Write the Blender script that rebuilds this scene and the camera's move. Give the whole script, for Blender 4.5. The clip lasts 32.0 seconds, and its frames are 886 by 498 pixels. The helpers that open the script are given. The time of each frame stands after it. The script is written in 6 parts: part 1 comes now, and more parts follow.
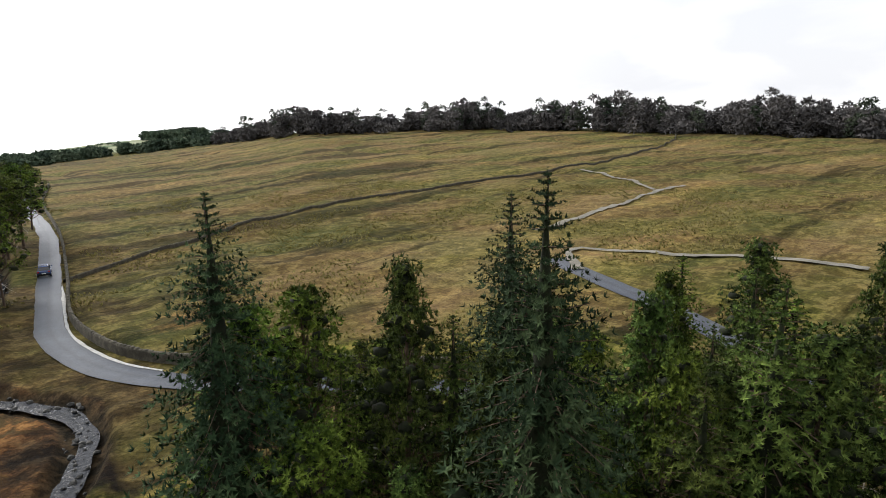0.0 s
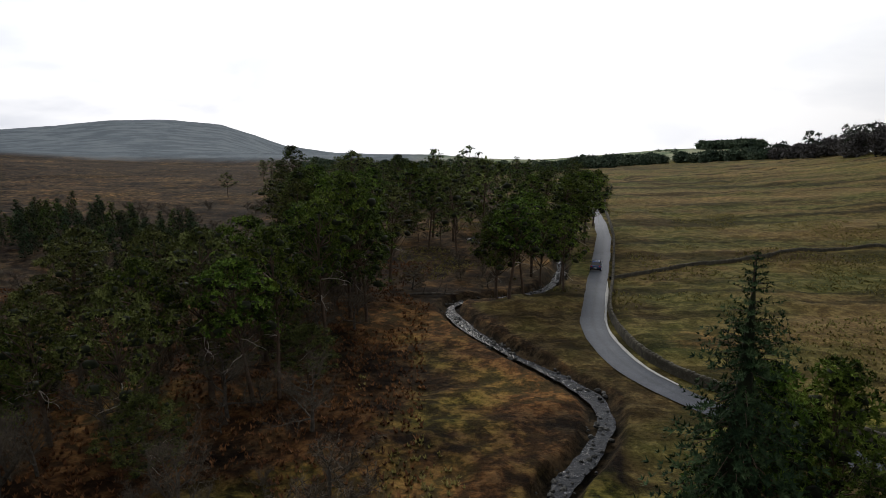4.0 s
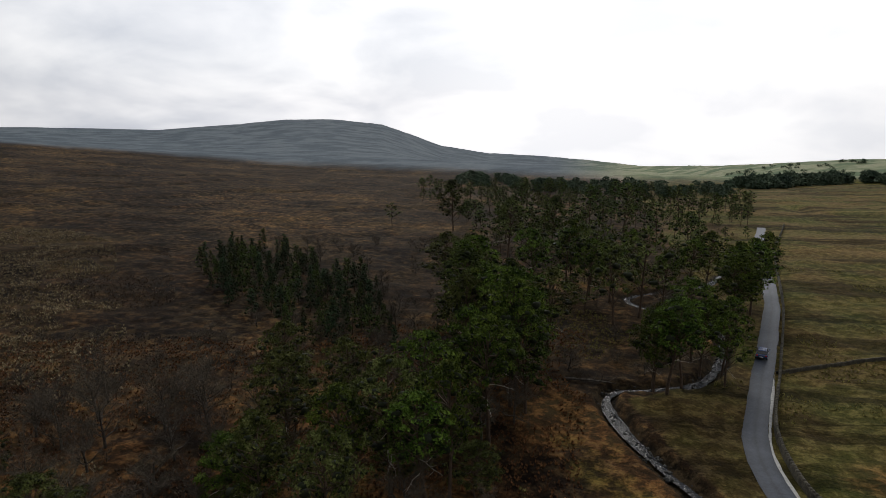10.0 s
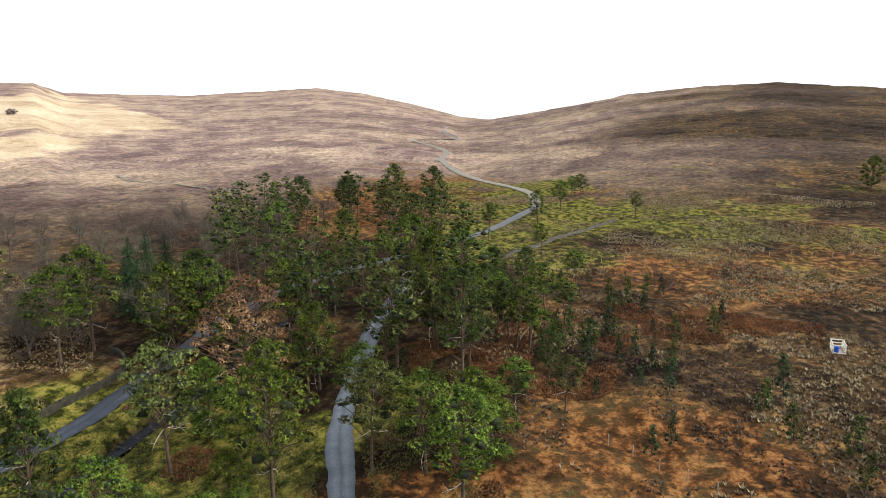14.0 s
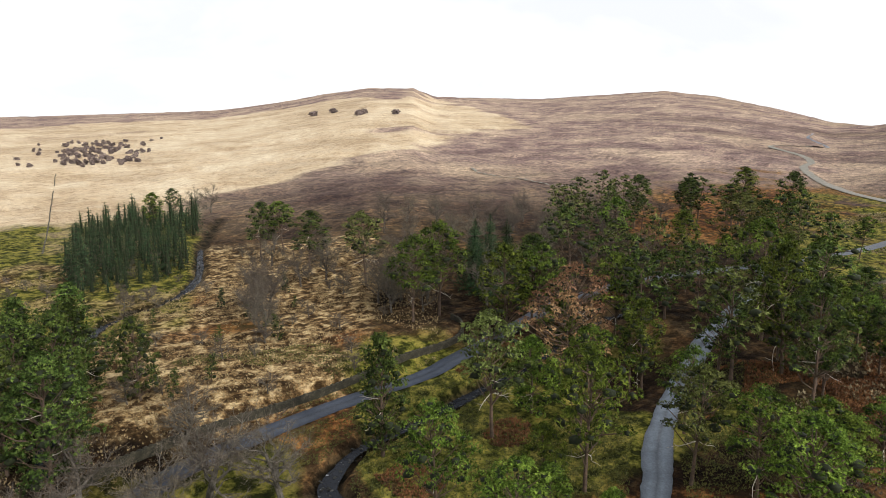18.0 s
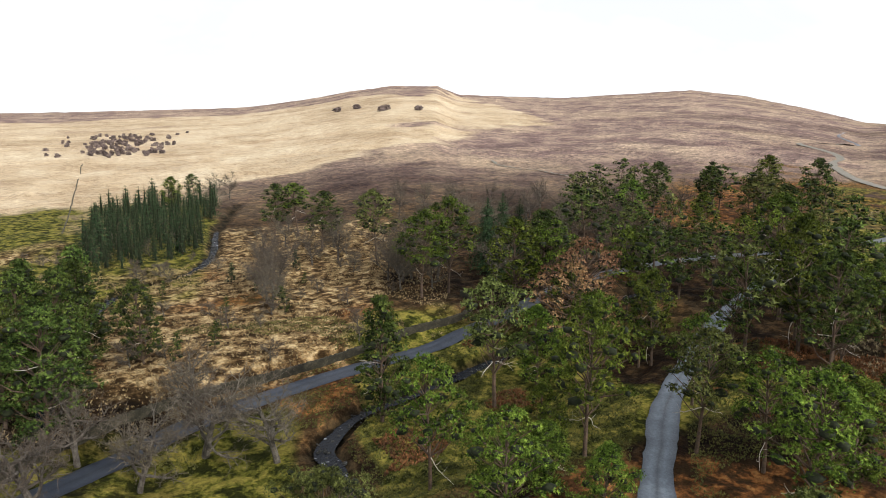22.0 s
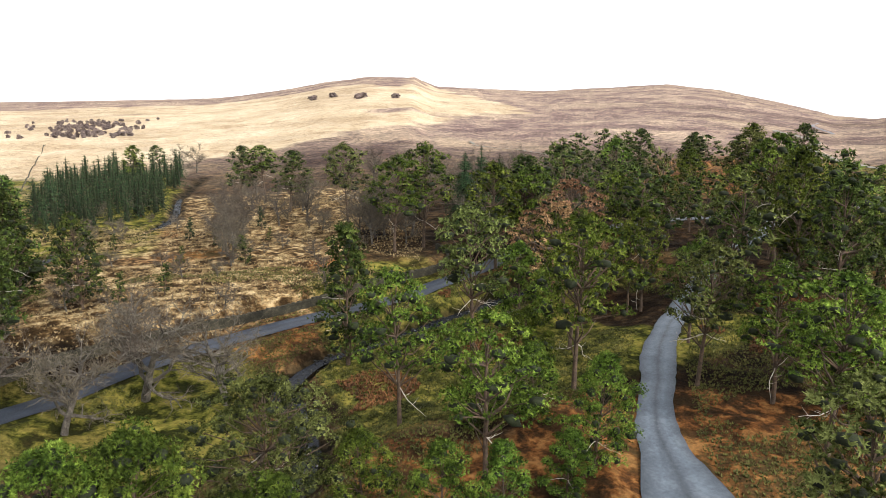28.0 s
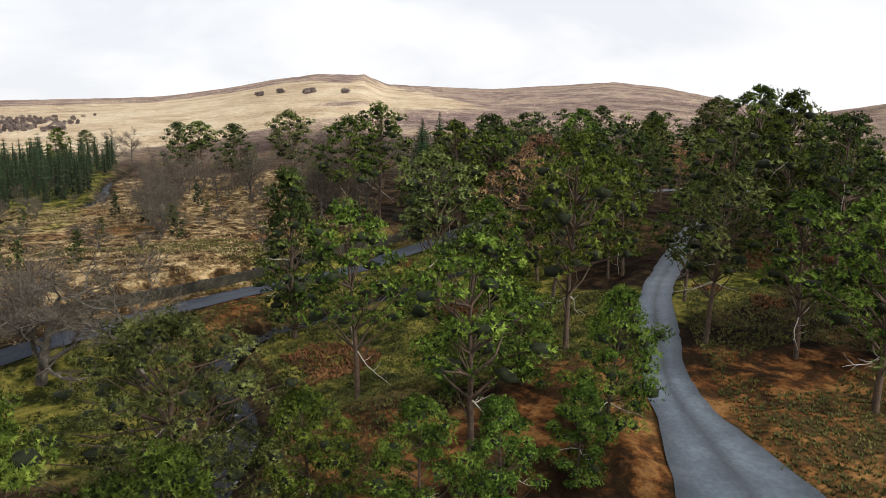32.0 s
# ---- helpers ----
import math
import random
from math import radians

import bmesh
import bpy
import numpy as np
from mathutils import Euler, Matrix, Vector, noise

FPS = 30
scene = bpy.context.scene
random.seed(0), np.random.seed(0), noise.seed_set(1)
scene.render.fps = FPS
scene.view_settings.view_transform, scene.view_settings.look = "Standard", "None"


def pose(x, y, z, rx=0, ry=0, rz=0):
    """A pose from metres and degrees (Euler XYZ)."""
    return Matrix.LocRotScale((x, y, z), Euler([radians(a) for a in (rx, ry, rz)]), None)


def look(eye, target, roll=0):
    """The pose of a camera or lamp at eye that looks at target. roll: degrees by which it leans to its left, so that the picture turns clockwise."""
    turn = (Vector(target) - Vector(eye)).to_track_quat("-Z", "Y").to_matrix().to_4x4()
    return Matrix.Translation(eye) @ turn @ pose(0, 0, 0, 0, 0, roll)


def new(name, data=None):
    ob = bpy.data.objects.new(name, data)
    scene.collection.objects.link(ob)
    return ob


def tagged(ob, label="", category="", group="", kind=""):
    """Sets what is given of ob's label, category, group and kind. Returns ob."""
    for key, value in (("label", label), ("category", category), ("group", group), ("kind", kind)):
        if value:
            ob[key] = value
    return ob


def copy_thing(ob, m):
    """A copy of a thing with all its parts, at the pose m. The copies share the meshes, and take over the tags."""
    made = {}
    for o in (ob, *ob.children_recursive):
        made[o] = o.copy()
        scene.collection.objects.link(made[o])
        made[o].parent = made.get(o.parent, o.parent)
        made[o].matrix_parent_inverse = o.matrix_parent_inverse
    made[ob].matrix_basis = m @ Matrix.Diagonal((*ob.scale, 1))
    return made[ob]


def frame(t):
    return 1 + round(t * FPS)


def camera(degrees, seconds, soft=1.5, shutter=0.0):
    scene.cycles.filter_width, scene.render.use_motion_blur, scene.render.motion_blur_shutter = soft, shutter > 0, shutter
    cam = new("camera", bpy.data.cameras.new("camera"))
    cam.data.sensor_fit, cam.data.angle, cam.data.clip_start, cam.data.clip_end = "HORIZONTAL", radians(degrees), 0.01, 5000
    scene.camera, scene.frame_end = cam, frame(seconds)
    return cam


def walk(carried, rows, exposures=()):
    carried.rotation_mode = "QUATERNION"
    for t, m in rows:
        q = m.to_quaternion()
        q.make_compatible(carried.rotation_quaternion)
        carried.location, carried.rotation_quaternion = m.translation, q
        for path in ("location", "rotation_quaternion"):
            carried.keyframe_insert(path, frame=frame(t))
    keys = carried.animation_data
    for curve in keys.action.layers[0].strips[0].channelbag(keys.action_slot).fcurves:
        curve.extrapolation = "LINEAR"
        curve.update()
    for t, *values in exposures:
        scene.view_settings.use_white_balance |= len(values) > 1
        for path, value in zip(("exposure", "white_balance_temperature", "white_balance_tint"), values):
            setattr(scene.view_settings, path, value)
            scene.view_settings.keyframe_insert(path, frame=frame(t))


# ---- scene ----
# ---- camera: a small drone that climbs, turns and sinks again ----
cam = camera(68, 32.0, soft=0.8)
ROWS = [(0, 2.30, 2.98, 19.09, -45.60, 13.61, -0.99), (0.5, 2.49, 3.12, 19.18, -36.29, 13.10, 0.10), (1, 2.55, 3.21, 19.26, -27.93, 12.99, 0.22),
        (1.5, 2.47, 3.21, 19.31, -18.49, 12.78, 0.02), (2, 2.32, 3.07, 19.34, -8.55, 12.62, -0.04), (2.5, 2.09, 2.81, 19.40, -1.74, 12.51, -0.17),
        (3, 1.82, 2.47, 19.57, -0.45, 12.46, -0.25), (3.5, 1.55, 2.14, 19.90, -0.39, 12.31, -0.32), (5.5, 0.87, 0.68, 25.02, -0.09, 12.18, -0.52),
        (6, 0.77, 0.51, 26.41, -0.00, 12.20, -0.50), (6.5, 0.70, 0.38, 27.85, 0.04, 12.25, -0.31), (7, 0.65, 0.30, 29.30, 0.20, 12.24, -0.13),
        (7.5, 0.57, 0.25, 30.64, 0.28, 12.15, -0.02), (8, 0.44, 0.22, 31.74, 0.02, 12.09, -0.01), (8.5, 0.24, 0.14, 32.54, -0.17, 12.16, 0.28),
        (9, 0.00, -0.00, 33.00, 0.08, 12.23, 0.45), (9.5, -0.25, -0.21, 33.12, 3.02, 12.05, -0.08), (10, -0.44, -0.38, 33.08, 12.78, 12.28, -0.18),
        (10.5, -0.59, -0.45, 32.93, 23.33, 12.66, -0.08), (11, -0.70, -0.41, 32.75, 33.35, 12.84, -0.06), (11.5, -0.81, -0.23, 32.61, 45.44, 12.52, -2.26),
        (12, -0.95, 0.14, 32.56, 56.42, 13.07, -3.51), (12.5, -1.13, 0.73, 32.65, 69.97, 11.62, -1.24), (13, -1.25, 1.11, 32.73, 84.53, 11.36, -2.20),
        (13.5, -1.28, 1.16, 32.72, 99.53, 11.03, -1.06), (14, -1.19, 1.09, 32.60, 109.64, 10.81, -1.10), (14.5, -1.01, 1.04, 32.42, 119.49, 10.23, -1.25),
        (15, -0.77, 0.83, 32.25, 132.1, 10.08, -0.48), (15.5, -0.55, 0.56, 32.09, 135.10, 10.08, -0.23), (17.5, -0.94, -0.04, 31.28, 137.08, 10.23, -0.10),
        (18, -1.17, 0.02, 31.00, 138.08, 10.23, 0.04), (18.5, -1.45, 0.12, 30.70, 138.61, 10.24, 0.15), (19, -1.75, 0.25, 30.35, 138.95, 10.26, 0.24),
        (19.5, -2.04, 0.38, 29.96, 139.19, 10.28, 0.28), (20, -2.30, 0.51, 29.53, 139.37, 10.24, 0.35), (20.5, -2.53, 0.63, 29.05, 139.73, 10.26, 0.40),
        (21, -2.70, 0.73, 28.53, 139.82, 10.26, 0.44), (21.5, -2.84, 0.80, 27.98, 140.10, 10.27, 0.45), (22, -2.97, 0.86, 27.39, 140.10, 10.25, 0.43),
        (22.5, -3.10, 0.89, 26.76, 139.94, 10.23, 0.41), (23, -3.24, 0.90, 26.13, 139.62, 10.26, 0.47), (23.5, -3.43, 0.82, 25.53, 139.28, 10.22, 0.41),
        (24, -3.69, 0.69, 24.96, 138.90, 10.20, 0.45), (24.5, -3.98, 0.50, 24.39, 138.57, 10.26, 0.48), (25, -4.27, 0.27, 23.81, 138.27, 10.32, 0.41),
        (25.5, -4.58, 0.01, 23.22, 137.95, 10.46, 0.31), (27.5, -6.00, -1.91, 20.95, 138.32, 10.62, 0.65), (28, -6.46, -2.53, 20.33, 138.14, 10.61, 0.76),
        (28.5, -6.93, -3.21, 19.70, 137.94, 10.65, 0.78), (29, -7.43, -3.92, 19.06, 137.69, 10.65, 0.77), (29.5, -7.95, -4.66, 18.41, 137.58, 10.63, 0.82),
        (30, -8.49, -5.40, 17.78, 137.42, 10.64, 0.86), (30.5, -9.05, -6.14, 17.15, 137.50, 10.65, 0.84), (31, -9.60, -6.85, 16.52, 137.85, 10.65, 1.03),
        (31.5, -10.14, -7.52, 15.90, 137.44, 10.65, 0.92), (32, -10.68, -8.16, 15.30, 133.98, 10.54, 0.46)]
EXPOSURE = [(0, 0.5), (1, 0.25), (2, -0.1), (3, -0.4), (6, -0.8), (9, -0.8), (10.5, -0.85), (11.5, -0.6), (12.5, -0.15), (13.2, 0.22),
            (14, 0.8), (15, 0.72), (18, 0.54), (23, 0.6), (28, 0.97), (30.5, 1.2), (31, 1.15), (31.6, 0.7), (32, 0.4)]
walk(cam, [(t, pose(x, y, z, 90 - pitch, 0, yaw) @ pose(0, 0, 0, 0, 0, roll)) for t, x, y, z, yaw, pitch, roll in ROWS], EXPOSURE)

# ---- sky and sun ----
SUN_BEARING, SUN_HEIGHT = 8.0, 30.0
world = bpy.data.worlds.new("world")
scene.world = world
world.use_nodes = True


def sky_nodes(tree):
    n, l = tree.nodes, tree.links
    n.clear()
    out, back = n.new("ShaderNodeOutputWorld"), n.new("ShaderNodeBackground")
    sky = n.new("ShaderNodeTexSky")
    sky.sky_type, sky.sun_disc = "NISHITA", False
    sky.sun_elevation, sky.sun_rotation = radians(SUN_HEIGHT), radians(-SUN_BEARING)
    coord, split = n.new("ShaderNodeTexCoord"), n.new("ShaderNodeSeparateXYZ")
    l.new(coord.outputs["Generated"], split.inputs[0])
    up = n.new("ShaderNodeMath")
    up.operation = "ADD"
    up.inputs[1].default_value = 0.42
    l.new(split.outputs["Z"], up.inputs[0])
    flat = n.new("ShaderNodeVectorMath")
    flat.operation = "DIVIDE"
    both = n.new("ShaderNodeCombineXYZ")
    for k in range(3):
        l.new(up.outputs[0], both.inputs[k])
    l.new(coord.outputs["Generated"], flat.inputs[0])
    l.new(both.outputs[0], flat.inputs[1])
    cloud = n.new("ShaderNodeTexNoise")
    cloud.inputs["Scale"].default_value, cloud.inputs["Detail"].default_value, cloud.inputs["Roughness"].default_value = 2.1, 6, 0.5
    cloud.inputs["Distortion"].default_value = 0.3
    l.new(flat.outputs[0], cloud.inputs["Vector"])
    ramp = n.new("ShaderNodeValToRGB")
    ramp.color_ramp.elements[0].position, ramp.color_ramp.elements[0].color = 0.37, (0.86, 0.875, 0.92, 1)
    ramp.color_ramp.elements[1].position, ramp.color_ramp.elements[1].color = 0.54, (1.0, 1.0, 1.02, 1)
    l.new(cloud.outputs["Fac"], ramp.inputs[0])
    heavy = n.new("ShaderNodeValToRGB")
    heavy.color_ramp.elements[0].position, heavy.color_ramp.elements[0].color = 0.36, (0.62, 0.65, 0.72, 1)
    heavy.color_ramp.elements[1].position, heavy.color_ramp.elements[1].color = 0.64, (1.0, 1.0, 1.02, 1)
    l.new(cloud.outputs["Fac"], heavy.inputs[0])
    west = n.new("ShaderNodeVectorMath")
    west.operation = "DOT_PRODUCT"
    west.inputs[1].default_value = Vector((-0.72, 0.6, 0.35)).normalized()
    l.new(coord.outputs["Generated"], west.inputs[0])
    share = n.new("ShaderNodeMapRange")
    share.interpolation_type = "SMOOTHSTEP"
    share.inputs["From Min"].default_value, share.inputs["From Max"].default_value = 0.62, 0.92
    l.new(west.outputs["Value"], share.inputs["Value"])
    clouds = n.new("ShaderNodeMix")
    clouds.data_type = "RGBA"
    l.new(share.outputs[0], clouds.inputs["Factor"])
    l.new(ramp.outputs[0], clouds.inputs["A"])
    l.new(heavy.outputs[0], clouds.inputs["B"])
    scaled = n.new("ShaderNodeVectorMath")
    scaled.operation = "SCALE"
    scaled.inputs["Scale"].default_value = 0.06
    l.new(sky.outputs[0], scaled.inputs[0])
    mix = n.new("ShaderNodeMix")
    mix.data_type = "RGBA"
    mix.inputs["Factor"].default_value = 0.9
    l.new(scaled.outputs[0], mix.inputs["A"])
    # the cloud is brightest round the hidden sun
    toward = n.new("ShaderNodeVectorMath")
    toward.operation = "DOT_PRODUCT"
    toward.inputs[1].default_value = Vector((-math.sin(radians(SUN_BEARING)), math.cos(radians(SUN_BEARING)), math.tan(radians(SUN_HEIGHT)))).normalized()
    l.new(coord.outputs["Generated"], toward.inputs[0])
    glow = n.new("ShaderNodeMapRange")
    glow.interpolation_type = "SMOOTHSTEP"
    glow.inputs["From Min"].default_value, glow.inputs["From Max"].default_value = 0.3, 1.0
    glow.inputs["To Min"].default_value, glow.inputs["To Max"].default_value = 0.95, 2.6
    l.new(toward.outputs["Value"], glow.inputs["Value"])
    lit = n.new("ShaderNodeVectorMath")
    lit.operation = "SCALE"
    l.new(clouds.outputs["Result"], lit.inputs[0])
    l.new(glow.outputs[0], lit.inputs["Scale"])
    l.new(lit.outputs[0], mix.inputs["B"])
    l.new(mix.outputs["Result"], back.inputs["Color"])
    back.inputs["Strength"].default_value = 0.87
    l.new(back.outputs[0], out.inputs["Surface"])


sky_nodes(world.node_tree)
sun = new("sun", bpy.data.lights.new("sun", "SUN"))
sun.data.energy, sun.data.angle, sun.data.color = 2.3, radians(10), (1.0, 0.95, 0.87)
sun_way = Vector((-math.sin(radians(SUN_BEARING)), math.cos(radians(SUN_BEARING)), math.tan(radians(SUN_HEIGHT))))
sun.matrix_world = look(sun_way * 300, (0, 0, 0))

# ---- the lie of the land: bearing (degrees left of north), height and distance of the crest seen that way ----
CREST = [(-85, -7.6, 400), (-65, -6.3, 385), (-49, -6.7, 440), (-34, -7.4, 445), (-27.7, -19.5, 570), (-19.5, -36, 700),
         (-12.8, -30, 560), (-4, -26, 500), (5, -26, 520), (13, -29, 600), (18.5, -31, 650), (26.8, -29, 700), (34, -22, 750),
         (47, -3, 800), (55, 12, 850), (65, 33, 900), (74, 59, 900), (83, 76, 950), (88, 75, 960), (94, 69, 1000),
         (98, 56, 1000), (105.5, 38, 1100), (108, 45, 1300), (112, 77, 1500), (116, 105, 1600), (120, 125, 1700),
         (130, 109, 1700), (138.7, 100, 1400), (140.6, 112, 1300), (144.4, 111, 1300), (148, 102, 1350), (153, 86, 1500),
         (157, 75, 1600), (166, 67, 1800), (173, 58, 1800), (200, 40, 1500), (240, 16, 800), (275, -7.6, 400)]
# the hills beyond: bearing, rise in degrees, distance
BEYOND = [(-85, -7, 1500), (-34, -5, 1700), (-25.7, -3.63, 1750), (-19, -3.9, 1850), (-15, -4.3, 1900), (-10, -4.7, 2200),
          (-4, -4.9, 2800), (0, -4.5, 3400), (4, -4.2, 3500), (9, -3.95, 3500), (13, -3.3, 3400), (15.5, -2.35, 3400),
          (18, -1.5, 3400), (22, -1.05, 3400), (26, -1.05, 3400), (30, -1.4, 3400), (36, -1.75, 3400), (43, -1.45, 3400), (49, -1.25, 3400),
          (56, -1.35, 3400), (65, -3, 3400), (90, -3, 3400), (200, -3, 3400), (275, -7, 1500)]


def table(rows, col):
    a = [r[0] for r in rows]
    v = [r[col] for r in rows]
    return lambda q: np.interp(q, a, v)


crest_z, crest_d = table(CREST, 1), table(CREST, 2)
far_e, far_d = table(BEYOND, 1), table(BEYOND, 2)


def smooth01(v):
    v = np.clip(v, 0.0, 1.0)
    return v * v * (3 - 2 * v)


def bearing(x, y):
    b = np.degrees(np.arctan2(-x, y))
    return np.where(b < -85, b + 360, b)


def near_plane(x, y):
    south = np.maximum(0, -y)
    rise = 3.0 * (1 - np.exp(-south / 50)) - 0.022 * np.maximum(0, south - 70)
    hollow = 2.9 * np.exp(-((y + 48) / 14) ** 4) * smooth01((-x - 4) / 14) * smooth01((x + 86) / 24)
    return -0.045 * np.maximum(0, y) + rise + 0.03 * np.maximum(0, -x) - hollow


def land(x, y):
    """Height of the open land, before stream and road are cut into it."""
    x, y = np.asarray(x, float), np.asarray(y, float)
    r = np.hypot(x, y) + 1e-6
    b = bearing(x, y)
    rim = np.minimum(r, 120.0)
    z0 = near_plane(x / r * rim, y / r * rim)
    zc, d1, d2 = crest_z(b), crest_d(b), far_d(b)
    z2 = 33 + d2 * np.tan(np.radians(far_e(b)))
    s = np.clip((r - 120) / (d1 - 120), 0, 1)
    z1 = z0 + (zc - z0) * s ** 1.25
    u = np.clip((r - d1) / (d2 - d1), 0, 1)
    drop = np.where(zc > z2, 0, 1)
    z3 = zc + (z2 - zc) * smooth01(u) - np.sin(np.pi * np.minimum(1, u * 1.15)) * 35 * smooth01(u * 4) * (u < 0.87)
    z4 = np.where(r > d2, z2 - (r - d2) * 0.12, z3)
    return np.where(r <= d1, z1, z4)


# ---- materials ----
def material(name, colours, scale=1.0, rough=0.9, bump=0.3, bump_scale=None, island=0.0, objrand=0.0, metal=0.0, stops=None, detail=6, spec=0.3, second=None):
    """A mottled surface: colours spread over two noises; island and objrand vary the brightness from piece to piece."""
    m = bpy.data.materials.new(name)
    m.use_nodes = True
    n, l = m.node_tree.nodes, m.node_tree.links
    b = n["Principled BSDF"]
    b.inputs["Roughness"].default_value, b.inputs["Metallic"].default_value = rough, metal
    b.inputs["Specular IOR Level"].default_value = spec
    coord = n.new("ShaderNodeTexCoord")
    big, fine = n.new("ShaderNodeTexNoise"), n.new("ShaderNodeTexNoise")
    for t, s in ((big, scale), (fine, scale * 7.3)):
        t.inputs["Scale"].default_value, t.inputs["Detail"].default_value = s, detail
        l.new(coord.outputs["Object"], t.inputs["Vector"])
    mixv = n.new("ShaderNodeMath")
    mixv.operation = "MULTIPLY_ADD"
    mixv.inputs[1].default_value = 0.45
    l.new(fine.outputs["Fac"], mixv.inputs[0])
    half = n.new("ShaderNodeMath")
    half.operation = "MULTIPLY"
    half.inputs[1].default_value = 0.55
    l.new(big.outputs["Fac"], half.inputs[0])
    l.new(half.outputs[0], mixv.inputs[2])
    ramp = n.new("ShaderNodeValToRGB")
    cr = ramp.color_ramp
    while len(cr.elements) < len(colours):
        cr.elements.new(0.5)
    for k, c in enumerate(colours):
        cr.elements[k].position = stops[k] if stops else 0.33 + 0.34 * k / max(1, len(colours) - 1)
        cr.elements[k].color = (*c, 1)
    l.new(mixv.outputs[0], ramp.inputs[0])
    last = ramp.outputs[0]
    for amount, node, socket in ((island, "ShaderNodeNewGeometry", "Random Per Island"), (objrand, "ShaderNodeObjectInfo", "Random")):
        if amount:
            src, hsv, val = n.new(node), n.new("ShaderNodeHueSaturation"), n.new("ShaderNodeMapRange")
            val.inputs["To Min"].default_value, val.inputs["To Max"].default_value = 1 - amount, 1 + amount
            l.new(src.outputs[socket], val.inputs["Value"])
            l.new(val.outputs[0], hsv.inputs["Value"])
            if node == "ShaderNodeObjectInfo":
                hue = n.new("ShaderNodeMapRange")
                hue.inputs["To Min"].default_value, hue.inputs["To Max"].default_value = 0.5 - amount * 0.06, 0.5 + amount * 0.05
                l.new(src.outputs[socket], hue.inputs["Value"])
                l.new(hue.outputs[0], hsv.inputs["Hue"])
            l.new(last, hsv.inputs["Color"])
            last = hsv.outputs[0]
    l.new(last, b.inputs["Base Color"])
    if bump:
        bm_ = n.new("ShaderNodeBump")
        bm_.inputs["Strength"].default_value, bm_.inputs["Distance"].default_value = bump, 0.05
        if bump_scale:
            t = n.new("ShaderNodeTexNoise")
            t.inputs["Scale"].default_value, t.inputs["Detail"].default_value = bump_scale, 5
            l.new(coord.outputs["Object"], t.inputs["Vector"])
            l.new(t.outputs["Fac"], bm_.inputs["Height"])
        else:
            l.new(fine.outputs["Fac"], bm_.inputs["Height"])
        l.new(bm_.outputs[0], b.inputs["Normal"])
    return m


def foliage(name, colours, **more):
    m = material(name, colours, rough=0.75, bump=0, island=0.32, objrand=0.3, stops=(0.4, 0.5, 0.6), **more)
    m.node_tree.nodes["Principled BSDF"].inputs["Specular IOR Level"].default_value = 0.05
    return m


# darkest pine tones lowered to stand for shadow gaps in the crowns
PINE = foliage("pine_needles", [(0.009, 0.017, 0.002), (0.043, 0.071, 0.010), (0.127, 0.175, 0.027)], scale=0.55)
PINE_BRIGHT = foliage("bright_pine_needles", [(0.012, 0.020, 0.003), (0.055, 0.082, 0.011), (0.150, 0.189, 0.030)], scale=0.55)
PINE_DULL = foliage("dull_pine_needles", [(0.016, 0.020, 0.005), (0.059, 0.071, 0.018), (0.139, 0.157, 0.048)], scale=0.55)
PINE_DARK = foliage("dark_pine_needles", [(0.008, 0.013, 0.003), (0.032, 0.052, 0.011), (0.093, 0.125, 0.027)], scale=0.55)
SPRUCE = foliage("spruce_needles", [(0.008, 0.017, 0.008), (0.02, 0.037, 0.016), (0.05, 0.076, 0.032)], scale=0.6)
RUSSET = foliage("russet_needles", [(0.11, 0.062, 0.03), (0.21, 0.125, 0.06), (0.36, 0.23, 0.12)], scale=0.6)
BARK = material("pine_bark", [(0.03, 0.022, 0.016), (0.07, 0.048, 0.033), (0.13, 0.08, 0.05)], scale=2.0, bump=0.6)
GREY_BARK = material("grey_bark", [(0.022, 0.018, 0.014), (0.06, 0.052, 0.042), (0.16, 0.142, 0.12)], scale=2.5, bump=0.5, objrand=0.2)
TWIG = material("twigs", [(0.032, 0.024, 0.016), (0.07, 0.055, 0.038), (0.15, 0.122, 0.09)], scale=1.5, bump=0, island=0.3, objrand=0.25)
DEADWOOD = material("dead_wood", [(0.2, 0.18, 0.15), (0.38, 0.34, 0.29), (0.5, 0.46, 0.4)], scale=4, bump=0.5)
ASPHALT = material("asphalt", [(0.018, 0.022, 0.031), (0.028, 0.034, 0.046), (0.042, 0.05, 0.065)], scale=0.35, rough=0.4, bump=0.12, bump_scale=40, spec=0.11)
GRAVEL = material("gravel_track", [(0.036, 0.046, 0.058), (0.06, 0.074, 0.092), (0.098, 0.115, 0.135)], scale=0.6, rough=0.6, bump=0.5, bump_scale=14, spec=0.45)
PALE_TRACK = material("pale_stone_and_sheen", [(0.085, 0.08, 0.064), (0.14, 0.13, 0.105), (0.2, 0.188, 0.155)], scale=0.8, rough=0.9, bump=0.4)
VERGE = material("pale_edge_strip", [(0.2, 0.2, 0.19), (0.32, 0.32, 0.31), (0.45, 0.45, 0.44)], scale=3, rough=0.8, bump=0.4)
STONE = material("dry_stone", [(0.02, 0.019, 0.013), (0.048, 0.043, 0.031), (0.1, 0.09, 0.068)], scale=1.6, rough=0.95, bump=0.8, bump_scale=5, island=0.3)
MOSSY_STONE = material("mossy_dry_stone", [(0.009, 0.008, 0.005), (0.02, 0.018, 0.011), (0.055, 0.048, 0.032)], scale=1.3, rough=0.95, bump=0.8, bump_scale=5, island=0.35)
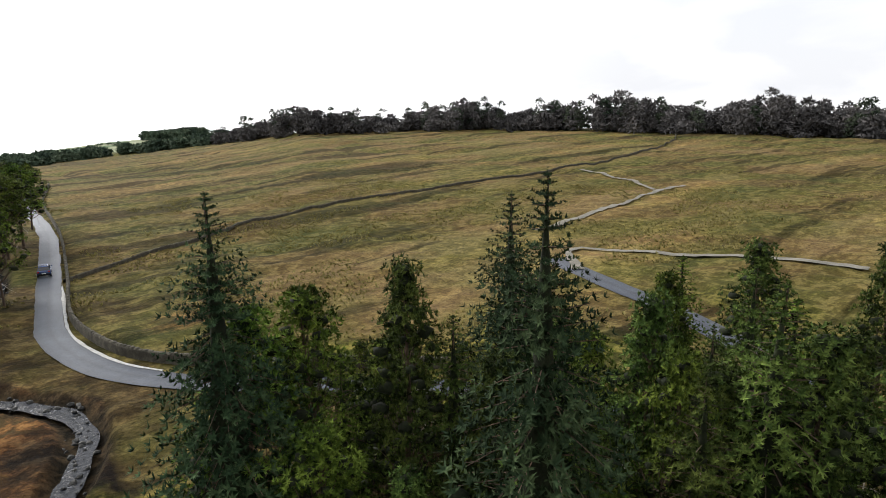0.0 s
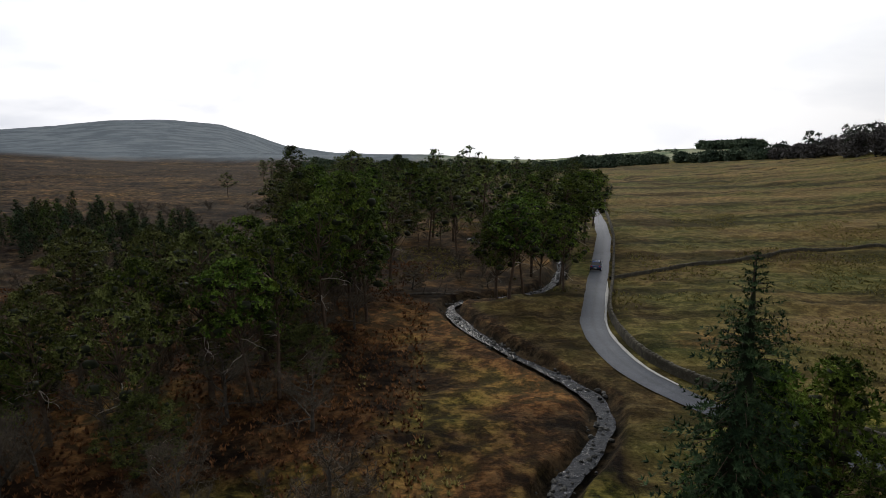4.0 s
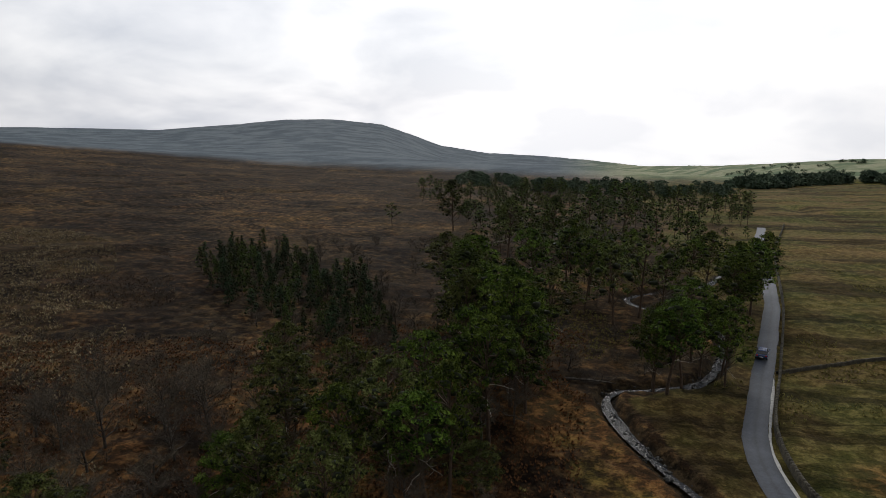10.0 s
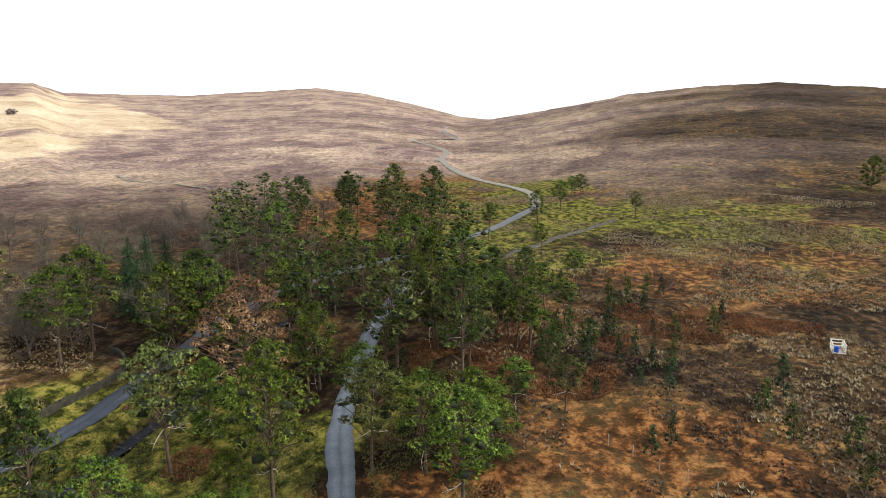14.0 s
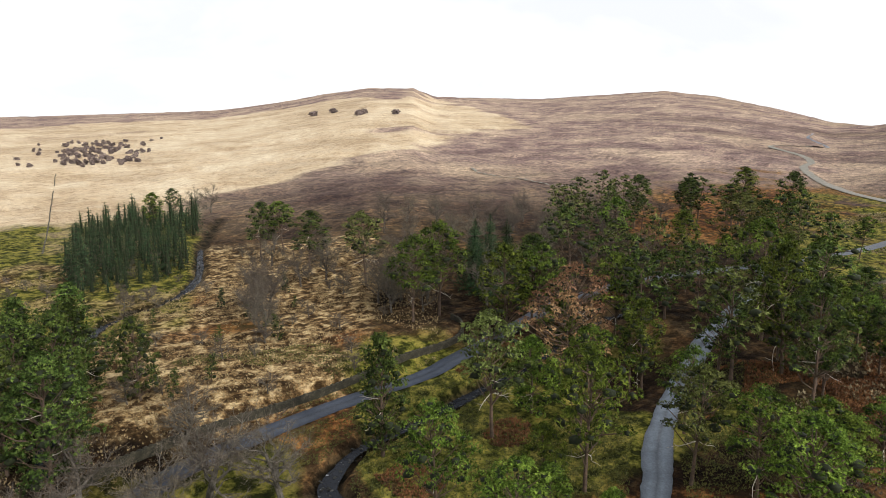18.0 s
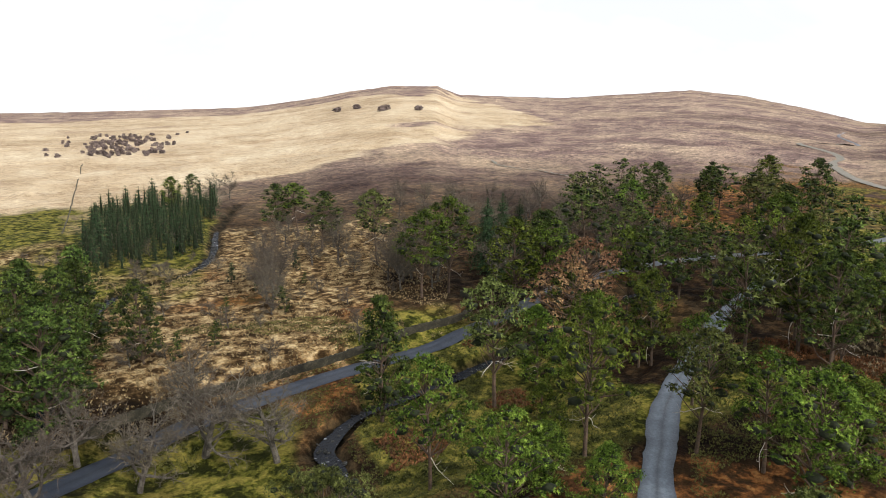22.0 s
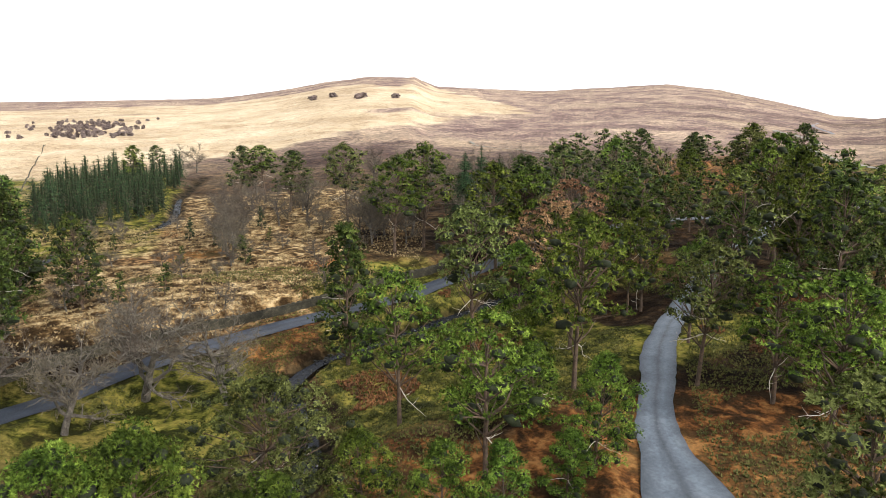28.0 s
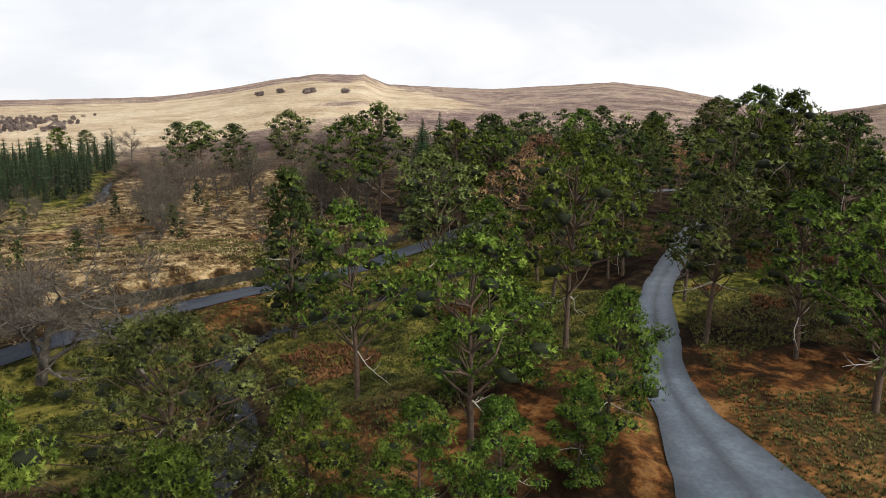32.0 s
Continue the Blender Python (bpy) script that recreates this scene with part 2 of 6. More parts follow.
BOULDER = material("stream_boulder", [(0.012, 0.012, 0.011), (0.024, 0.024, 0.022), (0.065, 0.065, 0.062)], scale=1.2, rough=0.6, bump=0.5, island=0.4, spec=0.1)
WHITE_WOOD = material("weathered_white_timber", [(0.5, 0.47, 0.4), (0.68, 0.65, 0.57), (0.78, 0.75, 0.68)], scale=5, bump=0.3)
POST = material("fence_post_timber", [(0.12, 0.1, 0.075), (0.22, 0.19, 0.15), (0.32, 0.29, 0.24)], scale=6, bump=0.3)
BLUE = material("blue_plastic", [(0.01, 0.05, 0.28), (0.015, 0.07, 0.36), (0.02, 0.09, 0.42)], scale=3, rough=0.45, bump=0.05)
CAR_PAINT = material("dark_blue_paint", [(0.012, 0.03, 0.09), (0.015, 0.036, 0.11), (0.02, 0.045, 0.13)], scale=2, rough=0.22, bump=0, spec=0.6)
CAR_GLASS = material("car_glass", [(0.01, 0.012, 0.014), (0.015, 0.017, 0.02)], scale=2, rough=0.06, bump=0, spec=0.8)
RUBBER = material("rubber", [(0.012, 0.012, 0.012), (0.025, 0.025, 0.025)], scale=8, rough=0.85, bump=0.2)
ALLOY = material("alloy", [(0.4, 0.4, 0.4), (0.55, 0.55, 0.56)], scale=8, rough=0.35, bump=0, metal=0.8)
LAMP_RED = material("red_lamp_glass", [(0.3, 0.01, 0.01), (0.4, 0.02, 0.015)], scale=8, rough=0.2, bump=0)
LAMP_CLEAR = material("clear_lamp_glass", [(0.6, 0.6, 0.6), (0.75, 0.75, 0.75)], scale=8, rough=0.1, bump=0)
# dark hearts of the crowns: shade between needle pads put into colour
CROWN_SHADE = material("crown_shade", [(0.005, 0.007, 0.003), (0.01, 0.014, 0.004), (0.02, 0.026, 0.008)], scale=2.0, bump=0.4)
# FARWOOD and FARBARE are lightened and greyed in colour for haze over them
FARWOOD = foliage("far_conifers", [(0.025, 0.04, 0.028), (0.05, 0.07, 0.045), (0.08, 0.1, 0.065)], scale=0.05)
HILLBUSH = foliage("hill_scrub", [(0.1, 0.078, 0.072), (0.17, 0.135, 0.122), (0.25, 0.2, 0.175)], scale=0.05)
FARBARE = foliage("far_bare_crowns", [(0.05, 0.048, 0.048), (0.1, 0.096, 0.094), (0.16, 0.152, 0.146)], scale=0.05)


def wheel_worn(m, dark, light):
    """Darker margins and crown, paler wheel lines, by how far a place lies across the way."""
    n, l = m.node_tree.nodes, m.node_tree.links
    b = n["Principled BSDF"]
    at = n.new("ShaderNodeAttribute")
    at.attribute_name = "across"
    ramp = n.new("ShaderNodeValToRGB")
    stops = ((0.0, dark), (0.14, 1.0), (0.3, light), (0.42, 1.0), (0.5, dark), (0.58, 1.0), (0.7, light), (0.86, 1.0), (1.0, dark))
    while len(ramp.color_ramp.elements) < len(stops):
        ramp.color_ramp.elements.new(0.5)
    for el, (p, v) in zip(ramp.color_ramp.elements, stops):
        el.position, el.color = p, (v, v, v, 1)
    l.new(at.outputs["Fac"], ramp.inputs[0])
    mix = n.new("ShaderNodeMix")
    mix.data_type, mix.blend_type = "RGBA", "MULTIPLY"
    mix.inputs["Factor"].default_value = 1.0
    l.new(b.inputs["Base Color"].links[0].from_socket, mix.inputs["A"])
    l.new(ramp.outputs[0], mix.inputs["B"])
    l.new(mix.outputs["Result"], b.inputs["Base Color"])


wheel_worn(ASPHALT, 0.75, 1.2)
wheel_worn(GRAVEL, 0.6, 1.3)
WATER = bpy.data.materials.new("stream_water")
WATER.use_nodes = True


def water_nodes(m):
    n, l = m.node_tree.nodes, m.node_tree.links
    b = n["Principled BSDF"]
    coord, foam, rip = n.new("ShaderNodeTexCoord"), n.new("ShaderNodeTexNoise"), n.new("ShaderNodeTexNoise")
    foam.inputs["Scale"].default_value, foam.inputs["Detail"].default_value = 1.9, 7
    rip.inputs["Scale"].default_value, rip.inputs["Detail"].default_value = 4.0, 4
    for t in (foam, rip):
        l.new(coord.outputs["Object"], t.inputs["Vector"])
    ramp = n.new("ShaderNodeValToRGB")
    ramp.color_ramp.elements[0].position, ramp.color_ramp.elements[0].color = 0.64, (0.012, 0.014, 0.018, 1)
    ramp.color_ramp.elements[1].position, ramp.color_ramp.elements[1].color = 0.76, (0.36, 0.37, 0.39, 1)
    l.new(foam.outputs["Fac"], ramp.inputs[0])
    l.new(ramp.outputs[0], b.inputs["Base Color"])
    b.inputs["Roughness"].default_value = 0.25
    b.inputs["Specular IOR Level"].default_value = 0.05
    bump = n.new("ShaderNodeBump")
    bump.inputs["Strength"].default_value, bump.inputs["Distance"].default_value = 0.8, 0.12
    l.new(rip.outputs["Fac"], bump.inputs["Height"])
    l.new(bump.outputs[0], b.inputs["Normal"])


water_nodes(WATER)


def ground_material():
    """Moor, field, bracken and bleached hill grass, mixed by the plant cover of each stretch of land; haze and a sun
    patch are put into the far colours.
    """
    m = bpy.data.materials.new("moorland")
    m.use_nodes = True
    n, l = m.node_tree.nodes, m.node_tree.links
    b = n["Principled BSDF"]
    b.inputs["Roughness"].default_value, b.inputs["Specular IOR Level"].default_value = 0.95, 0.04
    coord = n.new("ShaderNodeTexCoord")

    def tex(scale, detail=8, rough=0.6, stretch=None):
        t = n.new("ShaderNodeTexNoise")
        t.inputs["Scale"].default_value, t.inputs["Detail"].default_value, t.inputs["Roughness"].default_value = scale, detail, rough
        if stretch:
            mp = n.new("ShaderNodeMapping")
            mp.inputs["Scale"].default_value, mp.inputs["Rotation"].default_value = stretch[:3], (0, 0, radians(stretch[3]))
            l.new(coord.outputs["Object"], mp.inputs["Vector"])
            l.new(mp.outputs[0], t.inputs["Vector"])
        else:
            l.new(coord.outputs["Object"], t.inputs["Vector"])
        return t.outputs["Fac"]

    def ramp(fac, stops):
        r = n.new("ShaderNodeValToRGB")
        while len(r.color_ramp.elements) < len(stops):
            r.color_ramp.elements.new(0.5)
        for e, (p, c) in zip(r.color_ramp.elements, stops):
            e.position, e.color = (p if p in (0.0, 1.0) else 0.5 + (p - 0.5) * 0.6), (*c, 1)
        l.new(fac, r.inputs[0])
        return r.outputs[0]

    def blend(a, c, fac, kind="MIX"):
        x = n.new("ShaderNodeMix")
        x.data_type, x.blend_type = "RGBA", kind
        l.new(a, x.inputs["A"])
        l.new(c, x.inputs["B"])
        if isinstance(fac, float):
            x.inputs["Factor"].default_value = fac
        else:
            l.new(fac, x.inputs["Factor"])
        return x.outputs["Result"]

    def soft(fac, noise_, amount, lo=0.4, hi=0.6):
        s = n.new("ShaderNodeMath")
        s.operation = "MULTIPLY_ADD"
        l.new(noise_, s.inputs[0])
        s.inputs[1].default_value = amount
        l.new(fac, s.inputs[2])
        r = n.new("ShaderNodeMapRange")
        r.inputs["From Min"].default_value, r.inputs["From Max"].default_value = lo + amount / 2, hi + amount / 2
        l.new(s.outputs[0], r.inputs["Value"])
        return r.outputs[0]

    patch, tuft, fine, wide = tex(0.05), tex(0.6, 8, 0.68), tex(2.6, 6, 0.7), tex(0.012, 6)
    bands = tex(0.03, 7, 0.62, (0.35, 1.8, 1, 40))
    hill = n.new("ShaderNodeAttribute")
    hill.attribute_name = "hill"
    distance = hill.outputs["Fac"]
    far_pale = n.new("ShaderNodeAttribute")
    far_pale.attribute_name = "far_pale"
    streak = tex(0.022, 9, 0.66, (0.4, 2.8, 1, 40))
    ledge = tex(0.038, 10, 0.72, (0.5, 1.6, 1, 75))
    heather = ramp(tuft, [(0.38, (0.0065, 0.0042, 0.0029)), (0.48, (0.0184, 0.0126, 0.0081)), (0.55, (0.0432, 0.0300, 0.0162)), (0.64, (0.0810, 0.0624, 0.0348))])
    heather2 = ramp(patch, [(0.36, (0.0076, 0.0054, 0.0041)), (0.5, (0.0238, 0.0162, 0.0099)), (0.64, (0.0454, 0.0336, 0.0162))])
    heather3 = ramp(ledge, [(0.38, (0.0086, 0.0060, 0.0046)), (0.47, (0.0248, 0.0174, 0.0116)), (0.56, (0.0594, 0.0444, 0.0255)), (0.62, (0.0140, 0.0096, 0.0070))])
    heather = blend(blend(heather, heather2, 0.45), heather3, 0.16)
    mottle = tex(0.13, 10, 0.74)
    grit = tex(0.42, 9, 0.8)
    # paler far moor: the haze over the heather is put into its colour
    bleached = ramp(wide, [(0.36, (0.15, 0.105, 0.1)), (0.47, (0.2, 0.148, 0.132)), (0.55, (0.26, 0.2, 0.165)), (0.64, (0.34, 0.27, 0.205))])
    bleached = blend(bleached, ramp(patch, [(0.36, (0.1, 0.07, 0.068)), (0.5, (0.21, 0.158, 0.135)), (0.63, (0.36, 0.285, 0.215))]), 0.42)
    bleached = blend(bleached, ramp(ledge, [(0.36, (0.3, 0.28, 0.28)), (0.46, (1.0, 0.98, 0.96)), (0.56, (1.15, 1.1, 1.05)), (0.66, (0.7, 0.67, 0.66))]), 0.3, "MULTIPLY")
    bleached = blend(bleached, ramp(grit, [(0.36, (0.4, 0.38, 0.38)), (0.5, (1.0, 0.98, 0.96)), (0.64, (1.7, 1.6, 1.45))]), 0.7, "MULTIPLY")
    heather = blend(heather, ramp(mottle, [(0.36, (0.25, 0.23, 0.23)), (0.5, (1.0, 0.95, 0.92)), (0.64, (2.1, 1.75, 1.35))]), 0.55, "MULTIPLY")
    heather = blend(heather, ramp(grit, [(0.38, (0.35, 0.34, 0.34)), (0.5, (0.95, 0.93, 0.9)), (0.62, (2.2, 1.85, 1.4))]), 0.5, "MULTIPLY")
    heather = blend(heather, ramp(wide, [(0.4, (0.6, 0.55, 0.55)), (0.5, (1.0, 1.0, 0.98)), (0.6, (1.6, 1.5, 1.3))]), 0.8, "MULTIPLY")
    heather = blend(heather, bleached, far_pale.outputs["Fac"])
    field = ramp(bands, [(0.36, (0.026, 0.026, 0.008)), (0.45, (0.075, 0.055, 0.016)), (0.53, (0.13, 0.088, 0.031)), (0.62, (0.21, 0.145, 0.07))])
    field = blend(field, ramp(tuft, [(0.38, (0.02, 0.016, 0.006)), (0.5, (0.08, 0.064, 0.018)), (0.61, (0.25, 0.2, 0.075))]), 0.5)
    field = blend(field, ramp(patch, [(0.38, (0.12, 0.078, 0.032)), (0.5, (0.085, 0.077, 0.022)), (0.63, (0.07, 0.085, 0.019))]), 0.4)
    field = blend(field, ramp(streak, [(0.36, (0.22, 0.22, 0.2)), (0.42, (0.8, 0.8, 0.8)), (0.58, (0.82, 0.82, 0.82)), (0.66, (1.2, 1.15, 1.1))]), 0.85, "MULTIPLY")
    rust = ramp(tuft, [(0.38, (0.012, 0.006, 0.003)), (0.47, (0.045, 0.018, 0.007)), (0.56, (0.15, 0.056, 0.015)), (0.66, (0.26, 0.125, 0.042))])
    rust = blend(rust, ramp(patch, [(0.4, (0.03, 0.02, 0.01)), (0.5, (0.07, 0.036, 0.015)), (0.62, (0.1, 0.075, 0.03))]), 0.4)
    sweep = tex(0.05, 10, 0.74)
    # bleached hill grass, with the sun patch on it painted as bright gold
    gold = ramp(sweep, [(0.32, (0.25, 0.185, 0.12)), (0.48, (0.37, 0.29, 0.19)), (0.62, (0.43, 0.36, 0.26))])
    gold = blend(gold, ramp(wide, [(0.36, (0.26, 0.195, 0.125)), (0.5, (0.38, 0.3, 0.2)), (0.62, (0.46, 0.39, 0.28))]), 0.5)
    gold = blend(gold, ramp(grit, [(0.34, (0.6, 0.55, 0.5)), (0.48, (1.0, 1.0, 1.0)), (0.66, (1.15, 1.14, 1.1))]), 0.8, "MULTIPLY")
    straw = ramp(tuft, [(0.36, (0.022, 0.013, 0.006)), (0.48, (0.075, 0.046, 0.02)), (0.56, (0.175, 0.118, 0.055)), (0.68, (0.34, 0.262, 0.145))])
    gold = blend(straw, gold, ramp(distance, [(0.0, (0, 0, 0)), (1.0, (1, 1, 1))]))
    green = ramp(tuft, [(0.38, (0.014, 0.016, 0.004)), (0.5, (0.062, 0.064, 0.011)), (0.63, (0.145, 0.125, 0.028))])
    zone = n.new("ShaderNodeVertexColor")
    zone.layer_name = "cover"
    haze_tint = n.new("ShaderNodeAttribute")
    haze_tint.attribute_name = "haze_tint"
    parts = n.new("ShaderNodeSeparateColor")
    l.new(zone.outputs["Color"], parts.inputs[0])
    c = heather
    c = blend(c, field, soft(parts.outputs[0], patch, 0.7))
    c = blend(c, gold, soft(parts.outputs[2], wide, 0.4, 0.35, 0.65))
    c = blend(c, rust, soft(parts.outputs[1], patch, 1.1, 0.42, 0.6))
    c = blend(c, green, soft(zone.outputs["Alpha"], patch, 1.1, 0.42, 0.6))
    # haze put into colour: hills beyond turn blue-grey, far fields paler green
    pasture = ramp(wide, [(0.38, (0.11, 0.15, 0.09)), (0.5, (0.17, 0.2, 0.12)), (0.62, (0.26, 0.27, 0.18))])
    pasture = blend(ramp(wide, [(0.38, (0.075, 0.095, 0.115)), (0.5, (0.095, 0.118, 0.14)), (0.62, (0.125, 0.148, 0.168))]), pasture, far_pale.outputs["Fac"])
    c = blend(c, pasture, haze_tint.outputs["Fac"])
    bank = n.new("ShaderNodeAttribute")
    bank.attribute_name = "bank"
    c = blend(c, ramp(tuft, [(0.4, (0.006, 0.005, 0.003)), (0.6, (0.035, 0.025, 0.014))]), bank.outputs["Fac"])
    spots = ramp(fine, [(0.3, (0.35, 0.35, 0.35)), (0.5, (1.0, 1.0, 1.0)), (0.68, (1.5, 1.45, 1.35))])
    c = blend(c, spots, 0.55, "MULTIPLY")
    l.new(c, b.inputs["Base Color"])
    bump = n.new("ShaderNodeBump")
    bump.inputs["Strength"].default_value, bump.inputs["Distance"].default_value = 0.9, 0.35
    l.new(tuft, bump.inputs["Height"])
    l.new(bump.outputs[0], b.inputs["Normal"])
    return m


MOOR = ground_material()


# ---- makers ----
def mesh_object(name, verts, faces, mat, parent=None, label=""):
    me = bpy.data.meshes.new(name)
    me.from_pydata([tuple(v) for v in verts], [], [tuple(f) for f in faces])
    me.materials.append(mat)
    ob = new(name, me)
    if parent:
        ob.parent = parent
    if label:
        tagged(ob, label)
    return ob


def big_mesh(name, verts, loops, sides, mat, parent=None, heart=None, first=0):
    """A large mesh from arrays, all faces with the same number of sides."""
    me = bpy.data.meshes.new(name)
    verts, loops = np.asarray(verts, np.float32), np.asarray(loops, np.int32).ravel()
    me.vertices.add(len(verts))
    me.vertices.foreach_set("co", verts.ravel())
    me.loops.add(len(loops))
    me.loops.foreach_set("vertex_index", loops)
    k = len(loops) // sides
    me.polygons.add(k)
    me.polygons.foreach_set("loop_start", np.arange(k, dtype=np.int32) * sides)
    me.polygons.foreach_set("loop_total", np.full(k, sides, np.int32))
    me.update(calc_edges=True)
    me.materials.append(mat)
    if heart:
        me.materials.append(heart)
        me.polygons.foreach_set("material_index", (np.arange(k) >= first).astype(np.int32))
    ob = new(name, me)
    if parent:
        ob.parent = parent
    return ob


def smooth_shade(ob):
    ob.data.polygons.foreach_set("use_smooth", [True] * len(ob.data.polygons))
    return ob


def part(name, bm, mat, parent=None, label=""):
    me = bpy.data.meshes.new(name)
    bm.to_mesh(me)
    bm.free()
    me.materials.append(mat)
    ob = new(name, me)
    if parent:
        ob.parent = parent
    if label:
        tagged(ob, label)
    return ob


def thing(name, place, label, category, group="", kind=""):
    e = new(name)
    e.matrix_world = place
    return tagged(e, label, category, group, kind)


def tube(points, radii, sides=6):
    """Rings round a line of points; returns vertices and quads."""
    verts, faces = [], []
    for i, p in enumerate(points):
        a, c = points[max(0, i - 1)], points[min(len(points) - 1, i + 1)]
        d = (c - a).normalized()
        u = d.cross(Vector((0.31, 0.95, 0.12))).normalized()
        v = d.cross(u)
        for k in range(sides):
            w = 2 * math.pi * k / sides
            verts.append(p + (u * math.cos(w) + v * math.sin(w)) * radii[i])
        if i:
            o = (i - 1) * sides
            faces += [(o + k, o + (k + 1) % sides, o + sides + (k + 1) % sides, o + sides + k) for k in range(sides)]
    return verts, faces


def box_bm(bm, size, at, turn=(0, 0, 0), bevel=0.0):
    r = bmesh.ops.create_cube(bm, size=1, matrix=pose(*at, *turn) @ Matrix.Diagonal((*size, 1)))
    if bevel:
        bmesh.ops.bevel(bm, geom=list({e for v in r["verts"] for e in v.link_edges}), offset=bevel, segments=2, affect="EDGES")
    return bm


def hash_noise(x, y, seed=0):
    """Smooth lattice noise, -1 to 1."""
    xi, yi = np.floor(x).astype(np.int64), np.floor(y).astype(np.int64)
    fx, fy = x - xi, y - yi
    fx, fy = fx * fx * (3 - 2 * fx), fy * fy * (3 - 2 * fy)

    def at(i, j):
        h = (i * 374761393 + j * 668265263 + seed * 1442695041) & 0xFFFFFFFF
        h = ((h ^ (h >> 13)) * 1274126177) & 0xFFFFFFFF
        return ((h ^ (h >> 16)) & 0xFFFF) / 32767.5 - 1
    return (at(xi, yi) * (1 - fx) + at(xi + 1, yi) * fx) * (1 - fy) + (at(xi, yi + 1) * (1 - fx) + at(xi + 1, yi + 1) * fx) * fy


# ---- lines on the land: road, tracks, stream, walls (x, y) ----
ROAD = [(62, 260), (52, 220), (44, 182), (40, 158), (35.3, 135), (30.8, 118), (27, 104), (23.2, 90.3), (20.3, 79.6), (18.7, 72.6), (18, 66.6), (18.2, 60.4), (19.2, 55.3), 
        (21.5, 50.2), (25.5, 44), (32, 35), (38, 22), (41, 8), (38, -10), (27, -28), (10, -42), (-4, -47.5), (-13.8, -54.6), (-19.4, -57.1), (-25, -58), (-31.3, -58.5), 
        (-38.3, -58.7), (-49.9, -58.5), (-57.5, -59.5), (-70.9, -61.1), (-85, -62), (-105, -60), (-130, -51.5), (-159, -44), (-186, -41), (-204, -40), (-235, -50), 
        (-290, -90), (-358, -126), (-405, -139), (-444, -159), (-480, -192), (-518, -194), (-570, -185), (-662, -232), (-760, -262)]
EAST_LANE = [(41, 8), (50, 16), (59, 28.3), (62.5, 35.4), (67.4, 44.3), (71, 50)]
TRACK = [(-30, -11.5), (-35.7, -16.3), (-39.1, -19.6), (-42, -21.9), (-46, -24.3), (-51.5, -27.7), (-59.3, -31.1), (-67.8, -34.4), (-84, -39), (-101, -42.4), (-117, -45.7), (-130, -51.5)]
FIELD_TRACK = [(67.4, 44.3), (77, 51.5), (81, 43), (83, 32), (84, 18)]
FIELD_TRACK_2 = [(86, 64), (94, 64.1), (112.5, 65.1), (134.5, 67.2), (144, 66)]
FIELD_TRACK_3 = [(134.5, 67.2), (152, 88), (162, 104)]
STREAM = [(34, 172), (24, 150), (8, 137), (14, 126), (21.9, 121.7), (21.4, 107), (18.5, 96), (14, 89), (8, 86), (3.8, 84.5), (2.6, 79.5), (4.6, 72.2), (7.4, 65.6), 
        (10.2, 59.7), (12.8, 55.2), (14, 51.5), (13.4, 46.5), (11, 41.3), (8.4, 37.5), (6, 30), (3, 18), (-2, 2), (-9, -14), (-16, -24), (-21, -30.3), (-25.9, -36.3), 
        (-28.8, -43.7), (-29.5, -47.1), (-32.3, -49.2), (-35.7, -50.7), (-40.1, -51.1), (-48.5, -51.7), (-61.7, -53.2), (-75.1, -54.4), (-90, -51)]
SIDE_STREAM = [(-10, -62), (-16, -80), (-24.7, -101.6), (-38, -110), (-46.8, -120.6), (-51.4, -129.6), (-60, -150), (-82, -190), (-105, -260), (-128, -380), (-140, -480), (-190, -640)]
ROAD_WALL = [(70, 262), (55, 212), (47, 180), (42.8, 160), (37.6, 136), (33, 118), (29.2, 104), (26.2, 93), (23, 82), (21.2, 74), (20.6, 66.7), (20.9, 60.5), (22.3, 55.6), (24.6, 51.2), (29, 45), (36, 36)]
FIELD_WALL = [(26.5, 95.6), (38.8, 103), (52, 108.5), (74, 116.5), (103, 115.5), (155, 111), (212, 116), (290, 138), (357, 165), (390, 150), (400, 60)]
SOUTH_WALL = [(8, -49), (-4, -52.5), (-10.6, -57.5), (-15.7, -60.3), (-21, -61.3), (-26.8, -61.7), (-32.9, -61.7), (-40.3, -61.9), (-51.7, -62.6), (-61.6, -63.5), 
        (-64, -68)]
HILL_WALL = [(-81.6, -395.2), (-58.3, -290.1), (-41.9, -215.7), (-31.6, -171.3)]
HILL_PATH = [(-222, -226), (-213.4, -206.2), (-210.3, -183.3), (-204.7, -161), (-201.3, -147.7)]
MOOR_DYKE = [(-128, -33), (-145, -28), (-162, -22), (-180, -14)]


def curve_points(line, step):
    """Points along a smooth line through the given ones."""
    p = [np.array(q, float) for q in line]
    p = [2 * p[0] - p[1]] + p + [2 * p[-1] - p[-2]]
    out = []
    for i in range(1, len(p) - 2):
        k = max(1, int(np.linalg.norm(p[i + 1] - p[i]) / step))
        for j in range(k):
            t = j / k
            out.append(0.5 * (2 * p[i] + (p[i + 1] - p[i - 1]) * t + (2 * p[i - 1] - 5 * p[i] + 4 * p[i + 1] - p[i + 2]) * t * t
                              + (3 * p[i] - p[i - 1] - 3 * p[i + 1] + p[i + 2]) * t ** 3))
    out.append(p[-2])
    return np.array(out)


